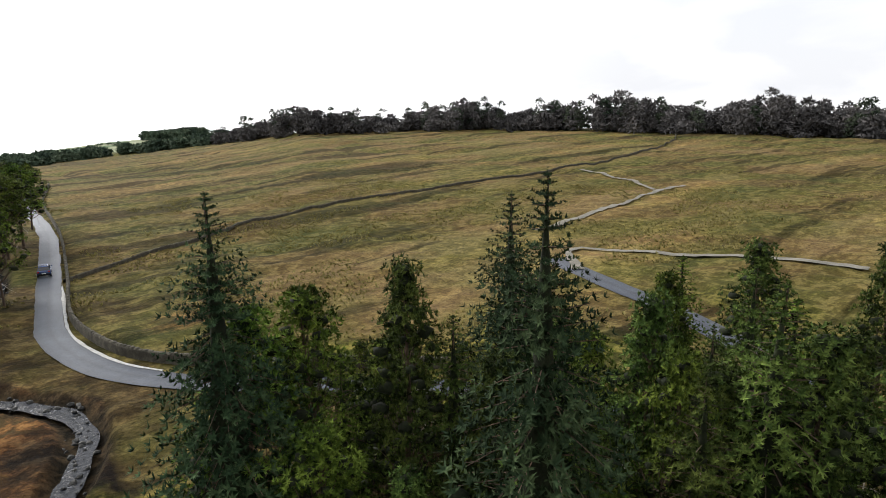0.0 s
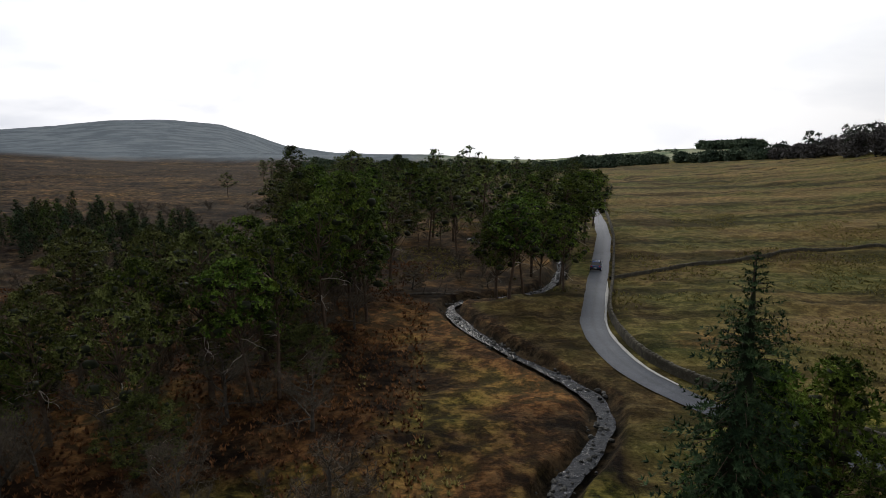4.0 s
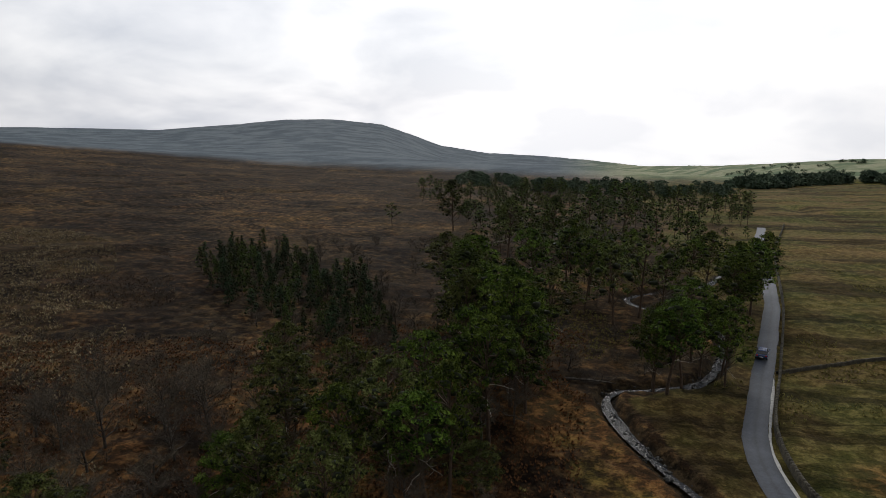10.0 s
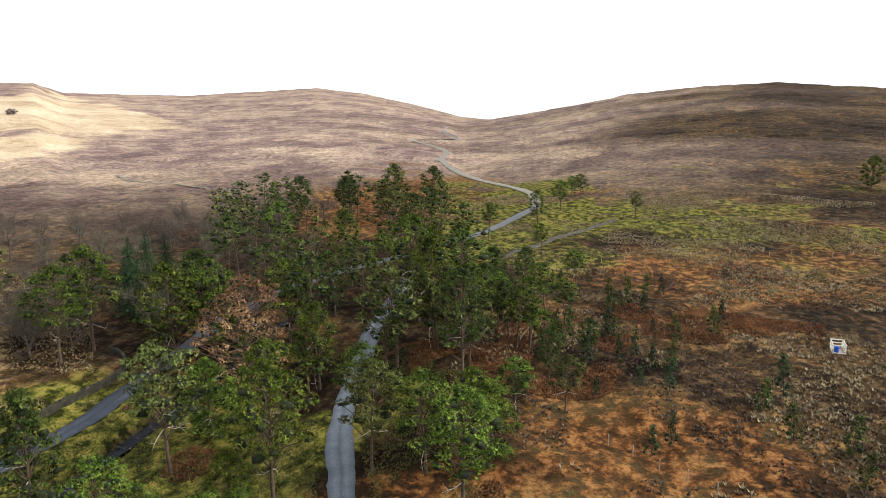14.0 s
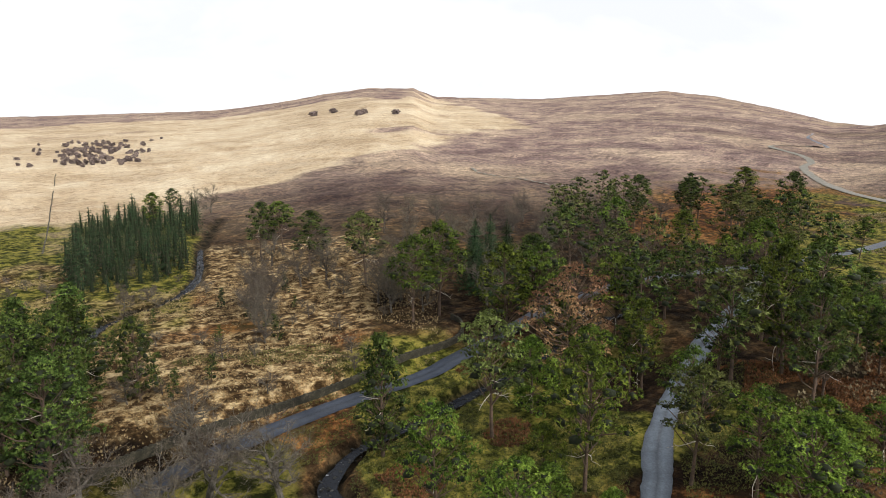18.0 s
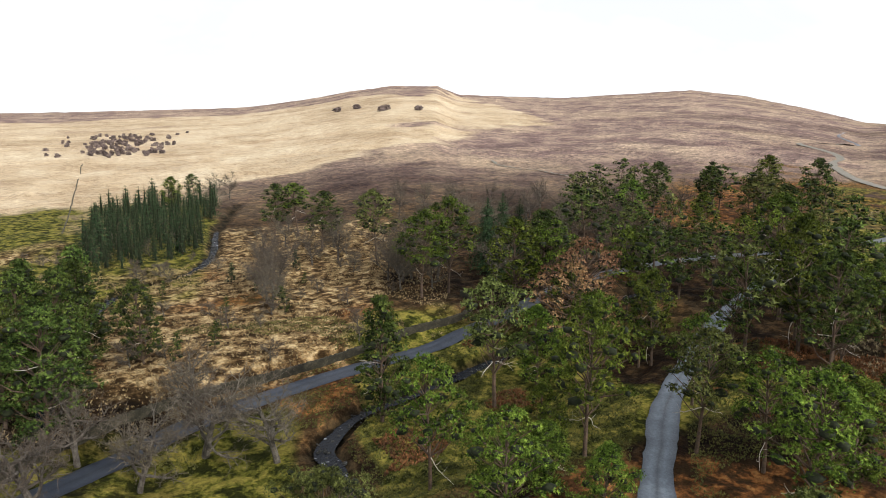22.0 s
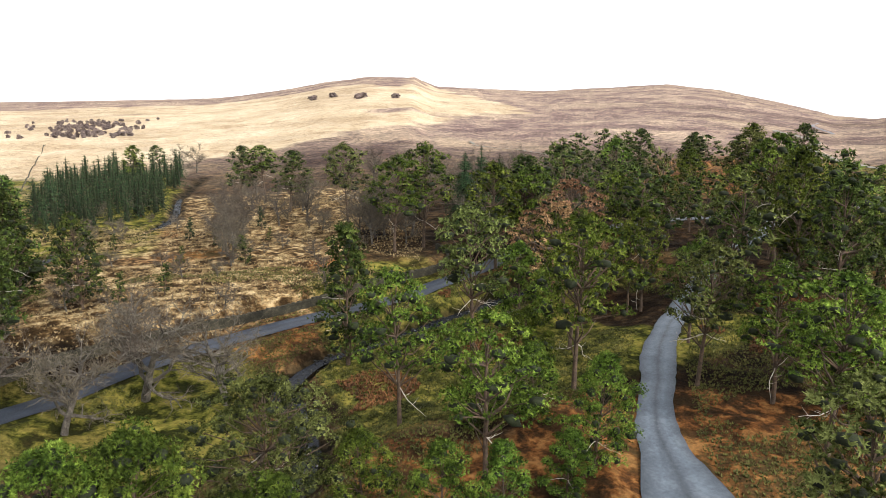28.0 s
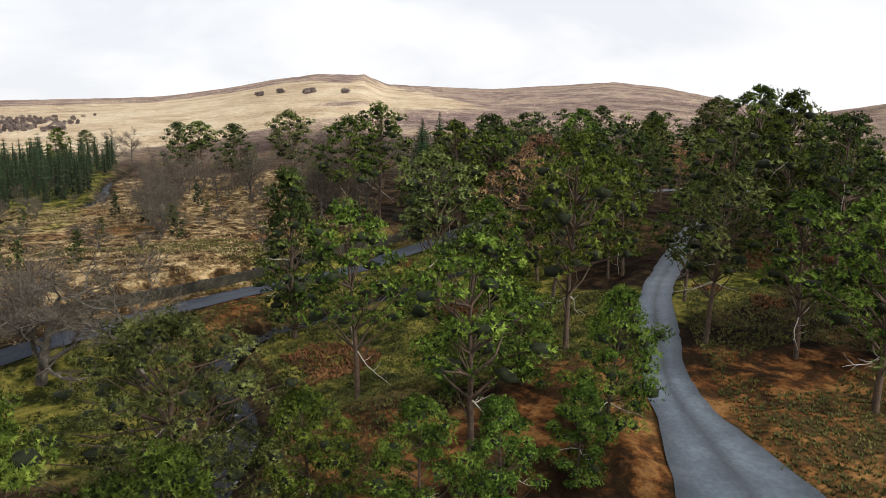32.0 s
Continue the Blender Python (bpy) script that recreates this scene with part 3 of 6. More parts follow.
def nearest(x, y, pts, reach):
    """Distance of each place to a line of points, and the height of the land at the line's nearest point."""
    dist, level = np.full(x.shape, 1e6), np.zeros(x.shape)
    zs = land(pts[:, 0], pts[:, 1])
    for k in range(0, len(pts), 24):
        p, pz = pts[k:k + 24], zs[k:k + 24]
        lo, hi = p.min(0) - reach, p.max(0) + reach
        idx = np.nonzero((x > lo[0]) & (x < hi[0]) & (y > lo[1]) & (y < hi[1]))[0]
        if len(idx):
            d = np.hypot(x[idx, None] - p[None, :, 0], y[idx, None] - p[None, :, 1])
            j = d.argmin(1)
            d = d[np.arange(len(idx)), j]
            closer = (d < dist[idx]) & (d < reach)
            dist[idx[closer]] = d[closer]
            level[idx[closer]] = pz[j[closer]]
    return dist, level


ROAD_PTS, TRACK_PTS, LANE_PTS = curve_points(ROAD, 0.9), curve_points(TRACK, 0.8), curve_points(EAST_LANE, 1.0)
STREAM_PTS, SIDE_PTS = curve_points(STREAM, 0.8), curve_points(SIDE_STREAM[:8], 1.5)
SIDE_WATER = curve_points(SIDE_STREAM[:7], 1.0)


def relief(x, y):
    """Hummocks, tussocks and gullies."""
    r = np.hypot(x, y)
    z = 0.22 * hash_noise(x / 2.3, y / 2.3, 1) + 0.4 * hash_noise(x / 9, y / 9, 2) + 0.1 * hash_noise(x / 1.1, y / 1.1, 3)
    far = smooth01((r - 100) / 300)
    z = z + far * (0.25 * hash_noise(x / 34, y / 34, 4) + 0.4 * hash_noise(x / 90, y / 90, 5) * smooth01((r - 200) / 500))
    g = 1 - np.abs(hash_noise(x / 42 + 3, y / 75, 6))
    g2 = 1 - np.abs(hash_noise(x / 24 + 9, y / 40, 7))
    return z - far * (1.5 * np.clip(g - 0.86, 0, 1) / 0.14 + 0.8 * np.clip(g2 - 0.88, 0, 1) / 0.12)


def surface(x, y):
    """Height of the finished ground."""
    x, y = np.atleast_1d(np.asarray(x, float)), np.atleast_1d(np.asarray(y, float))
    z = land(x, y) + relief(x, y)
    for pts, half, deep, reach in ((ROAD_PTS, 2.4, 0.12, 7), (LANE_PTS, 2.2, 0.12, 7), (TRACK_PTS, 2.0, 0.12, 6)):
        d, lv = nearest(x, y, pts, reach)
        w = 1 - smooth01((d - half) / 2.2)
        z = np.where(d < 1e5, z * (1 - w) + (lv - deep) * w, z)
    for pts, half, deep in ((STREAM_PTS, 1.0, 0.85), (SIDE_PTS, 0.8, 0.9)):
        d, lv = nearest(x, y, pts, 6)
        w = 1 - smooth01((d - half) / 0.9)
        z = np.where(d < 1e5, z * (1 - w) + (lv - deep) * w, z)
    return z


def gold_edge(r):
    return np.interp(r, [180, 237, 306, 387, 840, 1200, 2000], [158, 155.5, 145, 139, 130.5, 131, 133])


def cover(x, y):
    """Plant cover: field grass, bracken, bleached grass, green grass."""
    r, b = np.hypot(x, y), bearing(x, y)
    sway = 7 * hash_noise(x / 13, y / 13, 45) + 3 * hash_noise(x / 5, y / 5, 46)
    north = smooth01((y + 9 + sway) / 18)
    road_x = np.interp(y, [-60, 8, 35, 50, 60, 72, 104, 135, 182, 260, 600], [60, 44, 33, 22, 19, 19, 28, 37, 46, 64, 60])
    jag = 4.0 * hash_noise(x / 14, y / 14, 31) + 2.0 * hash_noise(x / 5, y / 5, 32)
    field = smooth01((x - road_x + 1) / 3) * smooth01((2 - b) / 3)
    strip = north * smooth01((x - np.interp(y, [30, 52, 66, 80, 90, 120], [8, 14, 7.5, 3, 14, 22])) / 3) * smooth01((20 - b) / 4)
    field = np.maximum(field, strip * 0.57)
    field = np.maximum(field, smooth01((3 - b) / 3) * smooth01((r - 650) / 200) * 0.9)
    bracken = 0.5 * smooth01((150 - r) / 80) * smooth01((62 - b + jag) / 10) * north * (1 - np.minimum(1, field * 1.4))
    bracken = np.maximum(bracken, 0.46 * smooth01((105 - r + jag) / 40) * smooth01((b + jag * 2 - 50) / 25) * smooth01((113 - b) / 6))
    bracken = np.maximum(bracken, 0.45 * np.exp(-((x - 30) ** 2 + (y - 66) ** 2) / 90.0))
    bracken = np.maximum(bracken, 1.0 * np.exp(-((x + 60) ** 2 + (y - 2) ** 2) / 260.0))
    bracken = np.maximum(bracken, 0.95 * np.exp(-((x + 40) ** 2 + (y + 14) ** 2) / 320.0))
    bracken = np.maximum(bracken, 0.36 * smooth01((b - 106) / 6) * smooth01((130 - r) / 40))
    bracken = np.maximum(bracken, (0.36 + 0.3 * hash_noise(x / 8, y / 8, 47)) * smooth01((b + jag - 139) / 6) * smooth01((r - 50) / 8) * smooth01((150 - r) / 30))
    jag2 = 5.0 * hash_noise(x / 160, y / 160, 33) + 2.5 * hash_noise(x / 60, y / 60, 34)
    gold = smooth01((b + jag2 * 1.1 + 3 * hash_noise(x / 320, y / 320, 35) + 2.5 * hash_noise(x / 26, y / 26, 37) - gold_edge(r) + 3) / 9) * smooth01((r - 150) / 30)
    gold = gold * (1 - 0.4 * smooth01(hash_noise(x / 110, y / 70, 36) * 1.5))
    cap = smooth01((r + jag2 * 25 - np.interp(b, [130, 138, 142, 150, 158, 166, 175], [700, 1150, 1020, 1000, 1150, 1150, 1250])) / 120)
    gold = gold * (1 - 0.85 * cap)
    gold = np.maximum(gold, 0.66 * smooth01((b + jag - 139) / 6) * smooth01((r - 62) / 6) * smooth01((175 - r) / 20))
    green = 0.6 * smooth01((b + jag - 90) / 8) * smooth01((113 - b) / 4) * smooth01((r + jag2 * 6 - 120) / 30) * smooth01((310 - r + jag2 * 10) / 60)
    green = np.maximum(green, 0.78 * smooth01((b + sway * 1.5 - 108) / 16) * smooth01((r + sway - 12) / 12) * smooth01((110 - r) / 40) * smooth01((150 - b + jag) / 8))
    green = np.maximum(green, 0.6 * smooth01((b - 156) / 4) * smooth01((r - 85) / 20) * smooth01((260 - r) / 60))
    green = np.maximum(green, (0.4 + 0.3 * hash_noise(x / 11, y / 11, 43)) * smooth01((90 - r) / 30) * smooth01((40 - b) / 15) * north)
    west = smooth01((b + jag * 3 + jag2 * 2 - 42) / 40) * smooth01((128 - b) / 8) * smooth01((r - 60) / 40) * smooth01((420 - r + jag2 * 10) / 160)
    green = np.maximum(green, 0.62 * smooth01((b - 146) / 6) * smooth01((r + jag - 36) / 6) * smooth01((64 - r + jag) / 6))
    green = np.maximum(green, (0.42 + 0.3 * hash_noise(x / 60, y / 60, 41)) * west)
    bracken = np.maximum(bracken, (0.46 + 0.3 * hash_noise(x / 45 + 7, y / 45, 42)) * west)
    orange = sum(np.exp(-((x - u) ** 2 + (y - v) ** 2) / s) for u, v, s in ((-46, -16, 90), (-37, -22, 30), (-27, -28, 24), (-67, -6, 70), (-40, -13, 60)))
    bracken, green = np.maximum(bracken, np.minimum(1.0, orange)), green * (1 - np.minimum(0.95, orange))
    green = np.maximum(green, 0.9 * smooth01((-5 - b) / 10) * smooth01((r - 560) / 200))
    return np.stack([field, bracken, gold, green], -1)


def build_ground():
    rings = [0.0, 0.04]
    while rings[-1] < 4950:
        r = rings[-1]
        rings.append(r + (0.75 if r < 130 else max(0.75, (r - 60) * 0.0125)))
    rings = np.array(rings[1:])
    turn = np.concatenate([np.arange(-90, 180, 0.42), np.arange(180, 270, 3.0)])
    a, r = np.meshgrid(np.radians(turn), rings)
    x, y = (-np.sin(a) * r).ravel(), (np.cos(a) * r).ravel()
    z = surface(x, y)
    k, m = len(rings), len(turn)
    i = np.arange(k - 1)[:, None] * m
    j = np.arange(m)[None, :]
    j2 = (j + 1) % m
    quads = np.stack([i + j, i + m + j, i + m + j2, i + j2], -1).reshape(-1, 4)[:, ::-1]
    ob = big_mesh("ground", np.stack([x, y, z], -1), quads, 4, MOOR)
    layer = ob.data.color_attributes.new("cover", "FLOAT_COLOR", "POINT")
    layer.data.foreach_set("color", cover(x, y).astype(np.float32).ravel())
    # where the land beyond the crest takes its haze colour
    away = ob.data.attributes.new("haze_tint", "FLOAT", "POINT")
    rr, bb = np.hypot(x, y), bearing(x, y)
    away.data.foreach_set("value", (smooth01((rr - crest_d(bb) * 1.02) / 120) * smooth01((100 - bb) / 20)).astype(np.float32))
    # share of haze paleness, growing with distance, and of the light far fields
    far_pale = ob.data.attributes.new("far_pale", "FLOAT", "POINT")
    far_pale.data.foreach_set("value", np.maximum(0.88 * smooth01((rr - 130) / 260) * smooth01((bb + 14 * hash_noise(x / 90, y / 90, 44) - 74) / 46), smooth01((4 - bb) / 8) * smooth01((rr - crest_d(bb)) / 100) * (bb < 60)).astype(np.float32))
    bank = ob.data.attributes.new("bank", "FLOAT", "POINT")
    near = np.minimum(nearest(x, y, STREAM_PTS, 6)[0], nearest(x, y, SIDE_PTS, 6)[0])
    bank.data.foreach_set("value", (1 - smooth01((near - 1.15) / 0.75)).astype(np.float32))
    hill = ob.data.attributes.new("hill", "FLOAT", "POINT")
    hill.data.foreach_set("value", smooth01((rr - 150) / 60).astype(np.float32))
    smooth_shade(ob)
    tagged(ob, "rolling moorland of heather, bracken and rough bleached grass", "ground", kind="structure")
    return ob


build_ground()


def ribbon(name, pts, half, lift, mat, ragged=0.0, across=4, parent=None, levels=None, offset=0.0, seed=1):
    """A strip along a line, a little crowned, with uneven edges."""
    rng = np.random.RandomState(seed)
    d = np.gradient(pts, axis=0)
    d /= np.linalg.norm(d, axis=1)[:, None]
    side = np.stack([d[:, 1], -d[:, 0]], -1)
    zc = land(pts[:, 0], pts[:, 1]) if levels is None else levels
    half = np.broadcast_to(half, (len(pts),))
    wob = [np.convolve(rng.randn(len(pts) + 8), np.ones(9) / 9, "valid") * ragged * 2 for _ in range(2)]
    verts = []
    for i in range(len(pts)):
        lo, hi = -half[i] - wob[0][i], half[i] + wob[1][i]
        for j in range(across + 1):
            f = lo + (hi - lo) * j / across + offset
            q = pts[i] + side[i] * f
            verts.append((q[0], q[1], zc[i] + lift - 0.03 * abs(2 * j / across - 1)))
    n = across + 1
    quads = [(i * n + j, i * n + j + 1, (i + 1) * n + j + 1, (i + 1) * n + j) for i in range(len(pts) - 1) for j in range(across)]
    ob = smooth_shade(big_mesh(name, verts, quads, 4, mat, parent))
    share = ob.data.attributes.new("across", "FLOAT", "POINT")
    share.data.foreach_set("value", np.tile(np.linspace(0, 1, across + 1), len(pts)).astype(np.float32))
    return ob


road = tagged(ribbon("road", ROAD_PTS, 1.42, 0.0, ASPHALT, 0.12, 10, seed=2), "narrow wet grey asphalt moorland lane", "road", kind="structure")
tagged(ribbon("lane_east", LANE_PTS, 1.5, 0.012, ASPHALT, 0.12, seed=3), "grey asphalt side lane between rough grass banks", "road", kind="structure")
w = np.interp(np.arange(len(TRACK_PTS)), [0, 8, 14, 20, len(TRACK_PTS)], [3.4, 2.6, 1.5, 1.2, 1.25])
tagged(ribbon("track", TRACK_PTS, w, 0.02, GRAVEL, 0.2, 12, seed=4), "grey compacted gravel forest track with a wide mouth", "track", kind="structure")
# the last strip paints the sky's reflection on the far asphalt lane
FAR_LANE_SHEEN = ROAD[-11:-2]
for i, line in enumerate((FIELD_TRACK, FIELD_TRACK_2, FIELD_TRACK_3, HILL_PATH, FAR_LANE_SHEEN)):
    pts = curve_points(line, 1.0)
    tagged(ribbon("path_%d" % (i + 1), pts, 1.9 if line is FAR_LANE_SHEEN else 0.62, 0.25, PALE_TRACK, 0.25, levels=surface(pts[:, 0], pts[:, 1]), seed=5 + i), "pale worn stony path, or pale sky sheen on the far lane", "path", kind="structure")
# thin pale strip along the wall side of the bend
edge = ROAD_PTS[(ROAD_PTS[:, 1] > 52) & (ROAD_PTS[:, 1] < 96)]
ribbon("verge_edge", edge, 0.13, 0.03, VERGE, 0.1, 2, parent=road, offset=-1.5, seed=9)
tagged(ribbon("water_stream", STREAM_PTS, 0.62, -0.5, WATER, 0.3, seed=10), "shallow moorland stream with white riffles between peat banks", "stream", kind="structure")
tagged(ribbon("water_side_stream", SIDE_WATER, 0.8, -0.55, WATER, 0.25, seed=11), "thin rocky side stream in a gully", "stream", kind="structure")


def boulder_mesh(rng, size):
    bm = bmesh.new()
    bmesh.ops.create_icosphere(bm, subdivisions=1, radius=size)
    for v in bm.verts:
        v.co *= rng.uniform(0.7, 1.25)
        v.co.z *= 0.65
    return bm


def stones_in(pts, count, spread, seed):
    """Many stones as one heap of real lumps."""
    rng = random.Random(seed)
    bm = boulder_mesh(rng, 1.0)
    base = [v.co.copy() for v in bm.verts]
    faces = [tuple(v.index for v in f.verts) for f in bm.faces]
    bm.free()
    verts, tris = [], []
    zs = land(pts[:, 0], pts[:, 1])
    for _ in range(count):
        i = rng.randrange(len(pts))
        s, o = rng.choice((0.07, 0.1, 0.15, 0.24)) * rng.uniform(0.8, 1.3), len(verts)
        turn = Euler((rng.uniform(0, 0.6), rng.uniform(0, 0.6), rng.uniform(0, 6.3))).to_matrix()
        at = Vector((pts[i][0] + rng.gauss(0, spread), pts[i][1] + rng.gauss(0, spread), zs[i] - 0.52))
        verts += [at + (turn @ v) * s for v in base]
        tris += [tuple(o + k for k in f) for f in faces]
    return verts, tris


for pts, count, seed in ((STREAM_PTS, 1300, 1), (SIDE_WATER, 400, 2)):
    v, f = stones_in(pts, count, 0.6, seed)
    tagged(mesh_object("stream_stones", v, f, BOULDER), "wet grey stones scattered along the stream bed", "stones", kind="stuff")


def dry_wall(name, line, high, label, seed, thick=0.46, mat=None):
    """A battered dry-stone wall: a body of rough courses with cope stones on top."""
    pts = curve_points(line, 0.55)
    rng = np.random.RandomState(seed)
    d = np.gradient(pts, axis=0)
    d /= np.linalg.norm(d, axis=1)[:, None]
    side = np.stack([d[:, 1], -d[:, 0]], -1)
    z = surface(pts[:, 0], pts[:, 1])
    z = np.convolve(np.pad(z, 3, mode="edge"), np.ones(7) / 7, "valid")
    rows = [(-0.5, -0.5), (-0.46, 0.4), (-0.38, 0.8), (-0.34, 1.0), (0.34, 1.0), (0.38, 0.8), (0.46, 0.4), (0.5, -0.5)]
    verts = []
    for i in range(len(pts)):
        for s, h in rows:
            q = pts[i] + side[i] * (s * thick + rng.uniform(-0.05, 0.05)) + d[i] * rng.uniform(-0.08, 0.08)
            verts.append((q[0], q[1], z[i] + h * high + rng.uniform(-0.04, 0.04)))
    n = len(rows)
    quads = [(i * n + j, (i + 1) * n + j, (i + 1) * n + j + 1, i * n + j + 1) for i in range(len(pts) - 1) for j in range(n - 1)]
    mat = mat or STONE
    body = big_mesh(name, verts, quads, 4, mat)
    tagged(body, label, "wall", kind="structure")
    cv, cf = [], []
    for i in range(len(pts)):
        o, c = len(cv), pts[i]
        l2, h2, w2 = rng.uniform(0.16, 0.26), rng.uniform(0.06, 0.17), thick * rng.uniform(0.33, 0.45)
        for a, b_, e in ((-1, -1, 0), (1, -1, 0), (1, 1, 0), (-1, 1, 0), (-0.8, -0.8, 1), (0.8, -0.8, 1), (0.8, 0.8, 1), (-0.8, 0.8, 1)):
            q = c + d[i] * a * l2 + side[i] * b_ * w2
            cv.append((q[0], q[1], z[i] + high - 0.03 + e * h2 + rng.uniform(-0.02, 0.02)))
        cf += [tuple(o + k for k in f) for f in ((0, 1, 5, 4), (1, 2, 6, 5), (2, 3, 7, 6), (3, 0, 4, 7), (4, 5, 6, 7))]
    tagged(big_mesh("cope_stones", cv, cf, 4, mat, body), "rough upright cope stones", kind="stuff")


dry_wall("wall_road", ROAD_WALL, 0.9, "mossy dark dry-stone wall beside the lane", 21, 0.4)
dry_wall("wall_field", FIELD_WALL, 0.5, "long dark dry-stone field wall over rough grass", 22, 0.36)
dry_wall("wall_south", SOUTH_WALL, 0.72, "mossy dry-stone wall along the wooded lane", 23, 0.42, MOSSY_STONE)
dry_wall("wall_dyke", MOOR_DYKE, 0.6, "low tumbled stone bank on the moor edge", 24, 0.9)


dry_wall("wall_hill", HILL_WALL, 0.1, "old dark dry-stone wall running up the bleached slope", 25, 0.34)


# ---- trees ----
def tufts(rng, centres, radii, per, size, up=0.12, droop=0.0, slim=0.16, fan=0.7):
    """Needle sprays over the outer shell of foliage pads; returns vertices and triangles."""
    n = len(centres) * per
    c, r = np.repeat(centres, per, 0), np.repeat(radii, per, 0)
    d = rng.randn(n, 3)
    d /= np.linalg.norm(d, axis=1)[:, None]
    d[:, 2] = np.where(rng.rand(n) < 0.7, np.abs(d[:, 2]), d[:, 2])
    at = c + d * r * (0.55 + 0.5 * rng.rand(n, 1) ** 0.5)
    out = d * np.array([1, 1, 0.45]) + np.array([0, 0, up]) + rng.randn(n, 3) * 0.4
    out /= np.linalg.norm(out, axis=1)[:, None]
    out[:, 2] -= droop
    # half of the sprays lie over the pad like shingles, the rest stand out of it
    over = np.cross(d, rng.randn(n, 3)) + d * 0.45
    over /= np.linalg.norm(over, axis=1)[:, None] + 1e-6
    lie = rng.rand(n, 1) < 0.6
    out = np.where(lie, over, out)
    s1 = np.cross(out, np.where(lie, d, rng.randn(n, 3) * 0.6 + np.array([0, 0, 1.0])))
    s1 /= np.linalg.norm(s1, axis=1)[:, None] + 1e-6
    s = size * rng.uniform(0.6, 1.35, (n, 1))
    v = np.stack([at - s1 * s * slim, at + s1 * s * slim, at + out * s], 1).reshape(-1, 3)
    return v, np.arange(n * 3).reshape(-1, 3)


def clump_core():
    bm = bmesh.new()
    bmesh.ops.create_icosphere(bm, subdivisions=1, radius=1.0)
    v, f = np.array([tuple(q.co) for q in bm.verts]), np.array([[w.index for w in q.verts] for q in bm.faces])
    bm.free()
    return v, f


CORE_V, CORE_F = clump_core()


def unit(v):
    return v / (np.linalg.norm(v, axis=1)[:, None] + 1e-6)


def rosettes(nr, centres, facing, size, per, slim=0.19, fan=0.9):
    """Tufts of needles: at each centre a rosette of blades that open towards its facing; returns vertices and triangles."""
    n = len(centres) * per
    c, d = np.repeat(centres, per, 0), np.repeat(facing, per, 0)
    s = np.repeat(size, per)[:, None] * nr.uniform(0.65, 1.25, (n, 1))
    out = unit(d * nr.uniform(0.1, 0.9, (n, 1)) + unit(np.cross(d, nr.randn(n, 3))) * fan)
    s1 = unit(np.cross(out, d))
    v = np.stack([c - s1 * s * slim, c + s1 * s * slim, c + out * s], 1).reshape(-1, 3)
    return v, np.arange(n * 3).reshape(-1, 3)


def needle_pads(nr, centres, radii, tufts_each, tuft, per, full=0.42, **more):
    """Cloud-like pads: tufts over the dome of each pad, round a lumpy heart coloured dark as shade; also tells where
    the hearts begin.
    """
    n = len(centres) * tufts_each
    c, r = np.repeat(centres, tufts_each, 0), np.repeat(radii, tufts_each, 0)
    u = unit(nr.randn(n, 3))
    u[:, 2] = np.where(nr.rand(n) < 0.8, np.abs(u[:, 2]), u[:, 2] * 0.6)
    at = c + u * r * nr.uniform(0.68, 1.08, (n, 1))
    facing = unit(u * np.array([1, 1, 1.3]) + np.array([0, 0, 0.45]) + nr.randn(n, 3) * 0.22)
    v, f = rosettes(nr, at, facing, tuft * nr.uniform(0.7, 1.35, n), per, **more)
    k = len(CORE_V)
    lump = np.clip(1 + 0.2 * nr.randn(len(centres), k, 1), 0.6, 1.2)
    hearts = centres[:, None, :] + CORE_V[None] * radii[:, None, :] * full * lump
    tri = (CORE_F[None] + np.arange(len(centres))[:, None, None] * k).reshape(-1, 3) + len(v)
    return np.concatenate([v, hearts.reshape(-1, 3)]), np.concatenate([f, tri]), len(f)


def branch(rng, start, way, length, r0, bend=0.25, steps=5, lift=0.0, tip=0.25):
    pts, rad, p, d = [start], [r0], start.copy(), way.normalized()
    for i in range(steps):
        d = (d + Vector((rng.uniform(-1, 1), rng.uniform(-1, 1), rng.uniform(-1, 1) + lift)) * bend).normalized()
        p = p + d * (length / steps)
        pts.append(p.copy())
        rad.append(r0 * (1 - (1 - tip) * (i + 1) / steps))
    return pts, rad


def join(parts):
    v, f, o = [], [], 0
    for a, b in parts:
        v += list(a)
        f += [tuple(o + k for k in q) for q in b]
        o += len(a)
    return v, f


